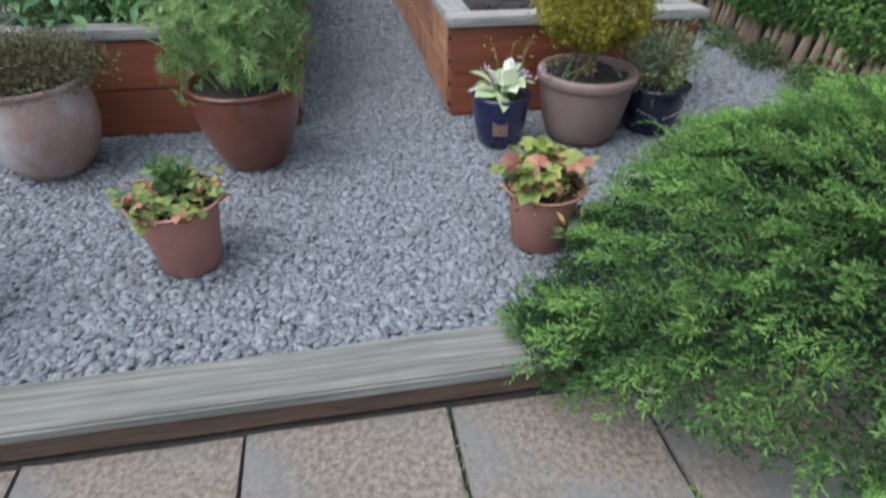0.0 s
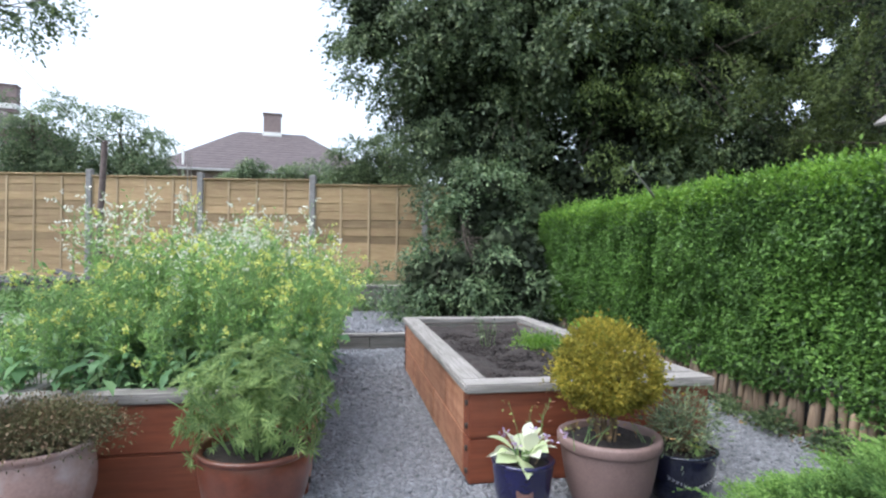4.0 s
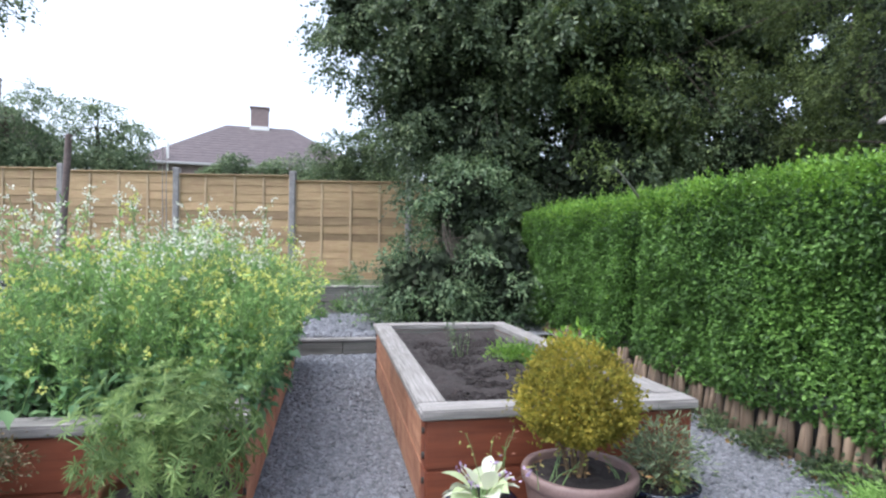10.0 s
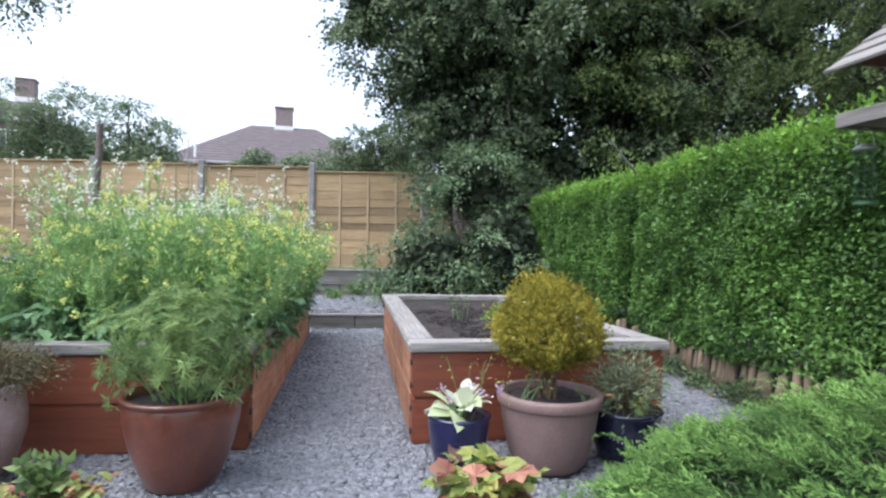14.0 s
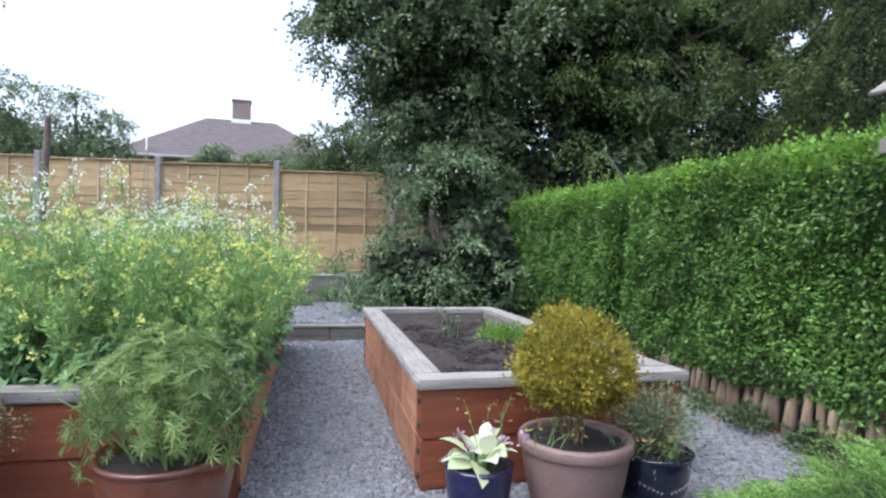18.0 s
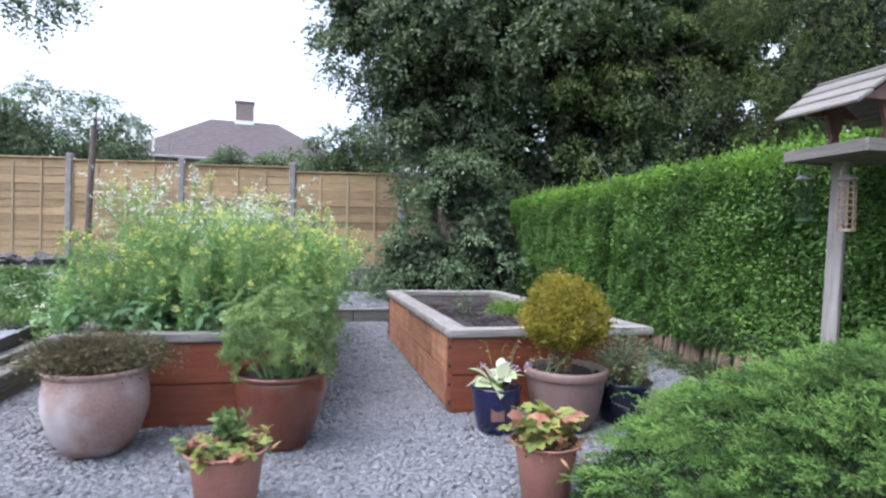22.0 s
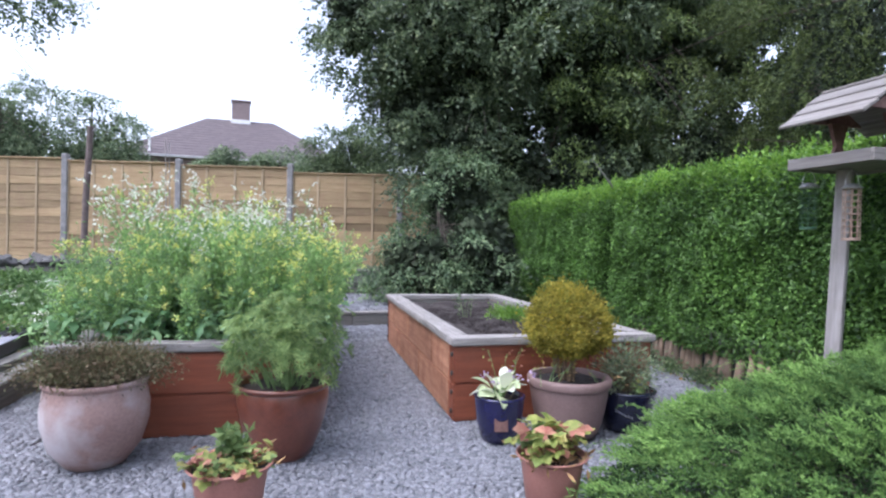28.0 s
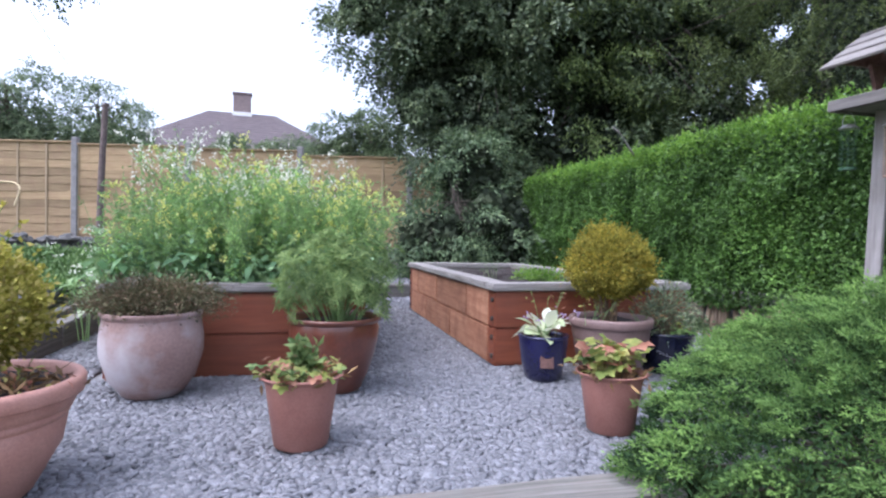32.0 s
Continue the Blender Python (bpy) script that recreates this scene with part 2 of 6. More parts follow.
M_LOG = timber("log_timber", (0.085, 0.06, 0.04), (0.25, 0.175, 0.115), (30, 30, 3), 0.85, 0.7, 0.5, 0.25, (0.09, 0.075, 0.06))
M_POSTWOOD = timber("grey_post", (0.18, 0.165, 0.155), (0.31, 0.285, 0.27), (60, 60, 4), 0.85, 0.4, 0.4, 0.08)
M_TABLE = timber("bird_table_boards", (0.1, 0.092, 0.084), (0.25, 0.23, 0.21), (4, 60, 60), 0.85, 0.4, 0.4, 0.1)
M_CONCRETE = mottled("concrete", (0.3, 0.3, 0.3), (0.42, 0.41, 0.4), 9, 0.9, 0.3, 150)
M_POST = mottled("weathered_concrete", (0.17, 0.165, 0.165), (0.27, 0.26, 0.26), 9, 0.9, 0.3, 150)
M_PAVING = mottled("riven_paving", (0.085, 0.066, 0.052), (0.25, 0.2, 0.16), 75, 0.95, 1.0, 190, (0.15, 0.142, 0.138), 3.0)
M_SOIL = mottled("dark_soil", (0.015, 0.0115, 0.01), (0.042, 0.032, 0.029), 40, 0.95, 1.0, 160)
M_EARTH = mottled("earth", (0.05, 0.05, 0.03), (0.1, 0.11, 0.05), 5, 0.95, 0.8, 60, (0.06, 0.1, 0.03), 2.0)
M_TERRA = mottled("terracotta", (0.28, 0.122, 0.092), (0.33, 0.156, 0.12), 14, 0.6, 0.08, 200)
M_TERRA_PINK = mottled("pale_terracotta", (0.36, 0.18, 0.138), (0.43, 0.235, 0.185), 10, 0.6, 0.08, 200)
M_OLDCLAY = mottled("bloomed_clay", (0.26, 0.165, 0.142), (0.35, 0.24, 0.213), 6, 0.8, 0.2, 90, (0.47, 0.435, 0.44), 4.0)
M_BROWN = mottled("brown_glaze", (0.1, 0.032, 0.02), (0.18, 0.06, 0.034), 5, 0.28, 0.05, 60, coat=0.4)
M_BEIGE = mottled("taupe_plastic", (0.165, 0.107, 0.093), (0.205, 0.137, 0.122), 8, 0.55, 0.05, 150)
M_BLUE = mottled("blue_glaze", (0.008, 0.008, 0.04), (0.012, 0.012, 0.06), 8, 0.2, 0.04, 80, coat=0.5)
M_NAVY = mottled("navy_glaze", (0.006, 0.008, 0.022), (0.01, 0.013, 0.033), 8, 0.22, 0.04, 80, coat=0.5)
M_BLACK = mottled("black_plastic", (0.01, 0.01, 0.012), (0.03, 0.03, 0.034), 20, 0.45, 0.1, 100)
M_METAL = mottled("dull_metal", (0.3, 0.3, 0.29), (0.5, 0.5, 0.48), 30, 0.4, 0.1, 100, metal=0.8)
M_RUST = mottled("rusty_steel", (0.1, 0.05, 0.04), (0.2, 0.11, 0.09), 25, 0.7, 0.2, 100, metal=0.3)
M_BOLT = mottled("dark_bolt", (0.03, 0.025, 0.022), (0.07, 0.06, 0.05), 50, 0.5, 0.1, 100, metal=0.5)
M_ROOF = mottled("roof_tiles", (0.082, 0.066, 0.068), (0.12, 0.096, 0.098), 3, 0.85, 0.3, 20)
M_BRICK = mottled("brickwork", (0.19, 0.145, 0.14), (0.27, 0.21, 0.2), 6, 0.9, 0.3, 30)
M_GLASS = mottled("window_glass", (0.02, 0.025, 0.03), (0.04, 0.045, 0.05), 3, 0.05, 0.0, 40)
M_ROCK = mottled("dark_stone", (0.055, 0.055, 0.052), (0.125, 0.12, 0.115), 14, 0.9, 0.5, 60)
M_BARK = mottled("bark", (0.05, 0.04, 0.03), (0.13, 0.11, 0.085), 18, 0.95, 0.8, 60)
M_STEM = mottled("green_stem", (0.12, 0.2, 0.07), (0.2, 0.3, 0.11), 20, 0.6, 0.1, 80)
M_TWIG = mottled("brown_twig", (0.1, 0.065, 0.035), (0.2, 0.14, 0.08), 20, 0.8, 0.2, 80)
M_STRAW = mottled("dry_straw", (0.42, 0.33, 0.17), (0.58, 0.48, 0.29), 30, 0.7, 0.2, 90)
M_WHITE = mottled("off_white", (0.7, 0.7, 0.66), (0.8, 0.8, 0.77), 20, 0.6, 0.05, 80)
L_HEDGE = leafy("privet_leaf", [(0, (0.026, 0.064, 0.015)), (0.5, (0.082, 0.166, 0.037)), (1, (0.158, 0.29, 0.07))], 0.45, 0.25, 0.3, 1.3)
L_HEDGE_TIP = leafy("young_privet_leaf", [(0, (0.1, 0.22, 0.03)), (1, (0.22, 0.37, 0.065))], 0.45, 0.35)
L_IVY = leafy("ivy_leaf", [(0, (0.062, 0.094, 0.054)), (0.6, (0.107, 0.15, 0.084)), (1, (0.195, 0.245, 0.132))], 0.5, 0.35, 0.35, 3.0)
L_TREE = leafy("tree_leaf", [(0, (0.053, 0.081, 0.044)), (0.6, (0.09, 0.13, 0.066)), (1, (0.158, 0.205, 0.095))], 0.55, 0.35, 0.25, 3.6)
L_LIGHT = leafy("light_tree_leaf", [(0, (0.052, 0.076, 0.028)), (0.6, (0.086, 0.118, 0.042)), (1, (0.136, 0.172, 0.064))], 0.6, 0.4, 0.2)
L_SPRAY = leafy("hanging_spray_leaf", [(0, (0.1, 0.15, 0.05)), (0.6, (0.16, 0.22, 0.075)), (1, (0.25, 0.32, 0.11))], 0.5, 0.35, 0.25, 3.0)
# bushes beyond the fence: haze is mixed into this lighter, greyer leaf colour
L_HAZE = leafy("hazed_bush_leaf", [(0, (0.1, 0.145, 0.085)), (0.6, (0.155, 0.205, 0.125)), (1, (0.23, 0.285, 0.18))], 0.7, 0.5, 0.15)
L_SHRUB = leafy("grey_green_leaf", [(0, (0.059, 0.100, 0.053)), (0.7, (0.118, 0.177, 0.092)), (1, (0.224, 0.295, 0.165))], 0.5, 0.3, 0.25, 5.0)
L_JUNIPER = leafy("juniper_needle", [(0, (0.058, 0.118, 0.04)), (0.55, (0.095, 0.173, 0.052)), (1, (0.142, 0.228, 0.068))], 0.8, 0.3, 0.1, 5.0)
L_JUNIPER_TIP = leafy("juniper_tip", [(0, (0.122, 0.23, 0.06)), (1, (0.22, 0.35, 0.11))], 0.8, 0.35, 0.1, 5.0)
L_MUSTARD = leafy("blue_green_leaf", [(0, (0.09, 0.185, 0.09)), (0.6, (0.155, 0.275, 0.135)), (1, (0.28, 0.41, 0.23))], 0.5, 0.4, 0.3)
L_PALE_LEAF = leafy("pale_edged_leaf", [(0, (0.13, 0.24, 0.1)), (0.6, (0.22, 0.34, 0.17)), (1, (0.42, 0.5, 0.34))], 0.5, 0.4, 0.3)
L_MUSTARD_TOP = leafy("fine_upper_leaf", [(0, (0.17, 0.3, 0.11)), (0.6, (0.26, 0.42, 0.155)), (1, (0.38, 0.53, 0.215))], 0.6, 0.5, 0.2)
L_YELLOW = leafy("yellow_petal", [(0, (0.54, 0.57, 0.14)), (1, (0.7, 0.71, 0.28))], 0.7, 0.4, 0.1)
L_WHITE = leafy("white_petal", [(0, (0.6, 0.62, 0.52)), (1, (0.78, 0.78, 0.72))], 0.6, 0.3)
L_PALM = leafy("palmate_leaf", [(0, (0.1, 0.165, 0.06)), (0.6, (0.17, 0.25, 0.095)), (1, (0.27, 0.36, 0.145))], 0.6, 0.45, 0.2)
L_GOLD = leafy("golden_leaf", [(0, (0.16, 0.168, 0.038)), (0.45, (0.27, 0.248, 0.047)), (1, (0.385, 0.315, 0.062))], 0.7, 0.45, 0.1, 9.0)
L_LIME = leafy("lime_leaf", [(0, (0.23, 0.23, 0.04)), (0.7, (0.41, 0.385, 0.09)), (1, (0.54, 0.46, 0.2))], 0.7, 0.35, 0.1)
L_HOSTA = leafy("cream_leaf", [(0, (0.36, 0.44, 0.25)), (0.4, (0.55, 0.6, 0.45)), (1, (0.65, 0.67, 0.57))], 0.5, 0.3, 0.3)
L_STRAW = leafy("yellow_green_leaf", [(0, (0.17, 0.23, 0.06)), (0.6, (0.31, 0.34, 0.1)), (1, (0.37, 0.33, 0.12))], 0.5, 0.35)
L_RED = leafy("red_leaf", [(0, (0.28, 0.11, 0.085)), (1, (0.42, 0.225, 0.155))], 0.6, 0.3, 0.2)
# near-black green for hedge and juniper insides: shade given as colour
L_SHADE = leafy("inner_shade_green", [(0, (0.015, 0.035, 0.015)), (1, (0.04, 0.075, 0.026))], 0.8, 0.1, 0.1)
# darkened leaf for crown insides: the shade there is put into its colour
L_DIM = leafy("crown_shade_leaf", [(0, (0.025, 0.034, 0.024)), (1, (0.06, 0.078, 0.05))], 0.8, 0.2, 0.1)
L_HEATH = leafy("dark_heath_leaf", [(0, (0.05, 0.06, 0.026)), (0.5, (0.095, 0.092, 0.042)), (0.8, (0.125, 0.082, 0.052)), (1, (0.19, 0.145, 0.09))], 0.7, 0.1)
L_LAV = leafy("lavender_leaf", [(0, (0.09, 0.12, 0.08)), (0.7, (0.16, 0.21, 0.13)), (1, (0.24, 0.3, 0.16))], 0.6, 0.25)
L_WEED = leafy("weed_leaf", [(0, (0.065, 0.13, 0.04)), (0.6, (0.125, 0.215, 0.065)), (1, (0.2, 0.29, 0.12))], 0.6, 0.2)
L_DEAD = leafy("dead_leaf", [(0, (0.12, 0.07, 0.03)), (1, (0.3, 0.19, 0.09))], 0.8, 0.1)
L_LILAC = leafy("lilac_petal", [(0, (0.35, 0.25, 0.5)), (1, (0.55, 0.45, 0.65))], 0.6, 0.3)


# ---- ground and setting ----
def sheet(name, x0, x1, y0, y1, z, mat, label, nx=2, ny=2, lift=None, deep=0.1):
    xs, ys = np.linspace(x0, x1, nx), np.linspace(y0, y1, ny)
    gx, gy = np.meshgrid(xs, ys)
    gz = np.full_like(gx, z) if lift is None else np.vectorize(lift)(gx, gy)
    v = np.stack([gx, gy, gz], -1).reshape(-1, 3)
    i = (np.arange(ny - 1)[:, None] * nx + np.arange(nx - 1)).reshape(-1)
    f = np.stack([i, i + 1, i + nx + 1, i + nx], 1)
    return tagged(part(name, fast(name, v, f), mat, smooth=lift is not None), label, "ground", kind="structure")


sheet("ground", -250, 250, -250, 250, -0.12, M_EARTH, "flat dark earth and rough grass reaching the horizon", 60, 60)
sheet("gravel_bed", -2.12, 1.95, -1.25, 3.12, -0.016, M_GRAVEL, "fine grey gravel under loose chippings", 40, 40, lambda x, y: -0.016 + 0.006 * noise.noise((x * 3, y * 3, 0)))
sheet("upper_gravel", -2.2, 3.4, 3.2, 5.06, 0.125, M_GRAVEL, "grey gravel on the upper terrace", 30, 20, lambda x, y: 0.125 + 0.012 * noise.noise((x * 2, y * 2, 3)))
sheet("rear_soil", -9, 9, 5.15, 11, 0.44, M_EARTH, "bare weedy soil along the foot of the fence", 60, 30, lambda x, y: 0.4 + 0.04 * noise.noise((x, y, 1)) - 0.02 * (x > 1))
sheet("vegetable_plot", -9, -2.25, -3, 5.1, 0.2, M_EARTH, "raised plot of earth overgrown with low weeds", 50, 50, lambda x, y: 0.1 + 0.045 * max(0, y) + 0.04 * noise.noise((x * 1.5, y * 1.5, 2)))
sheet("shrub_soil", 0.75, 3.5, -2.7, -0.45, 0.0, M_SOIL, "dark soil under the spreading shrub", 30, 30, lambda x, y: -0.05 + 0.29 * max(0.0, 1 - ((x - 1.5) / 1.25) ** 2 - ((y + 0.95) / 0.52) ** 2) + 0.01 * noise.noise((x * 6, y * 6, 0)))
sheet("hedge_soil", 1.86, 4.5, -2.6, 5.0, 0.03, M_SOIL, "dark soil and litter under the hedge", 30, 40, lambda x, y: 0.05 + 0.02 * noise.noise((x * 4, y * 4, 0)))

sheet("joint_sand", -3.0, 1.6, -4.6, -1.36, -0.094, M_SOIL, "dark weedy bedding between the slabs", 30, 30, lambda x, y: -0.094 + 0.004 * noise.noise((x * 9, y * 9, 0)))
pavement = thing("pavement", "buff and grey riven paving slabs with weedy joints", "paving", kind="structure")
for r in range(7):
    for c in range(9):
        sx, sy = -2.42 + 0.43 * c + (0.0 if r % 2 == 0 else 0.2), -1.39 - 0.43 * (r + 1)
        bm = bmesh.new()
        g = bmesh.ops.create_grid(bm, x_segments=8, y_segments=8, size=0.2095)
        for v in bm.verts:
            v.co.z = 0.006 * noise.noise((v.co.x * 7 + sx * 5, v.co.y * 7 + sy * 3, 0))
        ext = bmesh.ops.extrude_face_region(bm, geom=bm.faces[:])
        for v in ext["geom"]:
            if isinstance(v, bmesh.types.BMVert):
                v.co.z -= 0.0
        for v in g["verts"]:
            v.co.z -= 0.045
        bmesh.ops.recalc_face_normals(bm, faces=bm.faces[:])
        slab = part("paving_slab", bm, M_PAVING, pavement)
        slab.matrix_basis = pose(sx + 0.215, sy + 0.215, -0.082 + 0.004 * random.random(), random.uniform(-.5, .5), random.uniform(-.5, .5), random.uniform(-.6, .6))


def chips(name, n, x0, x1, y0, y1, z, size, keep, mat=None, label="loose pale blue-grey stone chippings", category="gravel"):
    """Loose angular chippings lying flat, each with its own shape and tilt."""
    p = np.stack([rng.uniform(x0, x1, n), rng.uniform(y0, y1, n)], 1)
    p = p[keep(p[:, 0], p[:, 1])]
    n = len(p)
    cube = np.array([[x, y, q] for q in (-1, 1) for y in (-1, 1) for x in (-1, 1)], float) * 0.5
    v = np.repeat(cube[None], n, 0) + rng.normal(0, 0.13, (n, 8, 3))
    s = size * rng.lognormal(0, 0.25, (n, 1, 1))
    v = v * s * np.stack([np.ones(n), rng.uniform(0.5, 0.95, n), rng.uniform(0.25, 0.6, n)], -1)[:, None]
    a, tilt = rng.uniform(0, 2 * np.pi, (n, 1)), rng.normal(0, 0.35, (n, 1))
    x, y, q = v[..., 0], v[..., 1], v[..., 2]
    y, q = y * np.cos(tilt) - q * np.sin(tilt), y * np.sin(tilt) + q * np.cos(tilt)
    x, y = x * np.cos(a) - y * np.sin(a), x * np.sin(a) + y * np.cos(a)
    lay = np.abs(rng.normal(0, 0.22, (n, 1))) * size
    v = np.stack([x + p[:, :1], y + p[:, 1:], q + z + lay], -1).reshape(-1, 3)
    quad = np.array([[0, 2, 3, 1], [4, 5, 7, 6], [0, 1, 5, 4], [2, 6, 7, 3], [0, 4, 6, 2], [1, 3, 7, 5]])
    f = (np.arange(n)[:, None, None] * 8 + quad).reshape(-1, 4)
    return tagged(part(name, fast(name, v, f), mat or M_STONE), label, category, kind="stuff")


def off_beds(x, y):
    right = (x > 0.02) & (x < 1.05) & (y > 0.02) & (y < 2.2)
    left = (x > -1.72) & (x < -0.63) & (y > 0.02) & (y < 2.78)
    return ~(right | left)


chips("gravel_chippings", 155000, -2.1, 1.85, -1.25, 1.2, -0.010, 0.0145, off_beds)
chips("gravel_path", 36000, -2.1, 1.85, 1.2, 3.1, -0.010, 0.02, off_beds)
chips("terrace_chippings", 18000, -2.0, 0.6, 3.22, 5.0, 0.13, 0.019, lambda x, y: x > -3)


# ---- timber edging, steps and retaining walls ----
def beam(name, a, b, wide, high, z0, mat, parent, seed=0, waver=0.006, label=""):
    """A timber from a to b (x, y), its foot at z0."""
    d = Vector(b) - Vector(a)
    ob = part(name, plank(d.length, wide, high, 0.006, waver, 14, seed), mat, parent, label)
    ob.matrix_basis = pose(a[0], a[1], z0, 0, 0, math.degrees(math.atan2(d.y, d.x)))
    return ob


edging = thing("timber_edging", "weathered grey timber sleeper edging the gravel", "edging", kind="structure")
for k, (a, b) in enumerate((((-2.6, -1.312), (-1.305, -1.317)), ((-1.3, -1.317), (0.02, -1.31)))):
    beam("sleeper", (a[0], a[1] + 0.003), (b[0], b[1] + 0.003), 0.128, 0.06, -0.085, M_ROT, edging, k + 20, 0.012, "damp brown rotting lower face")
    beam("sleeper_top", a, b, 0.135, 0.036, -0.0265, M_SLEEPER, edging, 2 - k, 0.007)

step = thing("garden_step", "low grey timber riser stepping up to the terrace", "step", kind="structure")
beam("riser", (-2.2, 3.15), (-0.22, 3.15), 0.06, 0.125, -0.02, M_SLEEPER, step, 3)
beam("riser", (-0.215, 3.15), (1.5, 3.15), 0.06, 0.125, -0.02, M_SLEEPER, step, 4)
beam("tread_lip", (-2.2, 3.165), (1.5, 3.165), 0.1, 0.022, 0.108, M_CAP, step, 5, 0.002)

wall = thing("retaining_wall", "two courses of weathered grey sleepers holding back soil", "retaining wall", kind="structure")
for k, x0 in enumerate((-8.0, -6.1, -4.2, -2.3, -0.4)):
    for q in range(2):
        xa = x0 + (0.9 if q else 0)
        beam("sleeper", (xa, 5.1), (xa + 1.89, 5.1), 0.1, 0.165, 0.1 + 0.168 * q, M_SLEEPER, wall, k * 3 + q)
beam("coping", (-3.0, 5.1), (1.5, 5.1), 0.12, 0.02, 0.437, M_CAP, wall, 8, 0.003)

left_wall = thing("sleeper_wall", "low wall of weathered grey sleepers beside the gravel", "retaining wall", kind="structure")
for k, (y0, y1) in enumerate(((-2.9, -1.1), (-1.09, 0.75), (0.76, 2.6))):
    beam("sleeper", (-2.12, y0), (-2.12, y1), 0.12, 0.14, -0.02, M_SLEEPER, left_wall, k + 11)
beam("sleeper", (-2.235, -0.9), (-2.235, 1.9), 0.09, 0.17, -0.02, M_SLEEPER, left_wall, 15)


# ---- raised beds ----
LEFT_X = -1.65

def raised_bed(name, corners, high, label, seams):
    """Boards in two courses round a bed, a coping on top, soil within. corners: front left, front right, back right, back left."""
    bed = thing(name, label, "raised bed")
    c = [Vector(q) for q in corners]
    course = (high - 0.035) / 2
    th = 0.095
    for i in range(4):
        a, b = c[i], c[(i + 1) % 4]
        d = (b - a).normalized()
        n = Vector((d.y, -d.x))
        length = (b - a).length
        for q in range(2):
            cuts = [0.0] + (list(seams[q]) if i in (1, 3) else []) + [1.0]
            for s0, s1 in zip(cuts, cuts[1:]):
                lo, hi = s0 * length + 0.0015, s1 * length - 0.0015
                if i in (1, 3):
                    lo, hi = max(lo, th + 0.001), min(hi, length - th - 0.001)
                a2 = a + d * lo - n * (th / 2)
                b2 = a + d * hi - n * (th / 2)
                # the sides facing the path get the paler boards
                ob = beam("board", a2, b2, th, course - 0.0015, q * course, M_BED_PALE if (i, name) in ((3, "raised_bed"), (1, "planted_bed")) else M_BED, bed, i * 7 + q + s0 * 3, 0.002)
        if i in (1, 3):
            for q in range(2):
                for h in (0.25, 0.75):
                    for e in (0.03, length - 0.03):
                        p = a + d * e + n * 0.002
                        bolt = part("bolt", lathe([(0.0125, -0.008), (0.0125, 0.003), (0.01, 0.006), (0.0, 0.006)], 8), M_BOLT, bed)
                        bolt.matrix_basis = Matrix.Translation((p.x, p.y, (q + h) * course)) @ Vector((n.x, n.y, 0)).to_track_quat("Z", "Y").to_matrix().to_4x4()
    for i in range(4):
        a, b = c[i], c[(i + 1) % 4]
        d = (b - a).normalized()
        n = Vector((d.y, -d.x))
        w = 0.115
        inset = -n * (w / 2 - 0.018)
        if i in (0, 2):
            a2, b2 = a - d * 0.018 + inset, b + d * 0.018 + inset
        else:
            a2, b2 = a + d * (w - 0.016) + inset, b - d * (w - 0.016) + inset
        beam("coping_board", a2, b2, w, 0.035, high - 0.035, M_CAP, bed, i + 31, 0.004, "split silver-grey coping board")
    for i in (1, 2, 3):
        a, b = c[i], c[(i + 1) % 4]
        d = (b - a).normalized()
        n = Vector((d.y, -d.x))
        beam("lining_board", a + d * (th + 0.008) - n * (th + 0.004), b - d * (th + 0.008) - n * (th + 0.004), 0.006, 0.12, high - 0.157, M_SLEEPER, bed, i + 50, 0.002, "grey-brown inner face")
    x0, x1 = c[0].x + 0.05, c[1].x - 0.05
    y0, y1 = c[0].y + 0.05, c[2].y - 0.05
    nx, ny = 40, 70
    gx, gy = np.meshgrid(np.linspace(x0, x1, nx), np.linspace(y0, y1, ny))
    gz = np.vectorize(lambda x, y: high - 0.088 + 0.03 * noise.noise((x * 6, y * 6, 1)) + 0.016 * noise.noise((x * 22, y * 22, 4)) + 0.04 * max(0, 1 - min(x - x0, x1 - x, y1 - y) / 0.22))(gx, gy)
    i = (np.arange(ny - 1)[:, None] * nx + np.arange(nx - 1)).reshape(-1)
    soil = part("soil", fast("soil", np.stack([gx, gy, gz], -1).reshape(-1, 3), np.stack([i, i + 1, i + nx + 1, i + nx], 1)), M_SOIL, bed, "dark crumbly soil", True)
    return bed


raised_bed("raised_bed", ((0, 0), (1.035, 0.012), (0.945, 2.2), (0, 2.2)), 0.388, "rust-brown timber raised bed of bare soil with grey coping", ((0.3, 0.62), (0.16, 0.45, 0.78)))
raised_bed("planted_bed", ((LEFT_X, 0.0), (-0.6, 0.0), (-0.6, 2.8), (LEFT_X, 2.8)), 0.388, "rust-brown timber raised bed crowded with flowering greens", ((0.4, 0.7), (0.25, 0.6)))

chips("soil_clods", 7000, 0.12, 0.91, 0.12, 2.08, 0.302, 0.013, lambda x, y: x > 0, M_SOIL, "crumbly clods of dark soil in the bare bed", "soil")

# ---- fence ----
F0, FDIR = Vector((-0.954, 7.62)), Vector((-0.9806, 0.196)).normalized()
FTURN = math.degrees(math.atan2(FDIR.y, FDIR.x))


fence = thing("fence", "tan overlapping wooden fence panels between concrete posts", "fence")


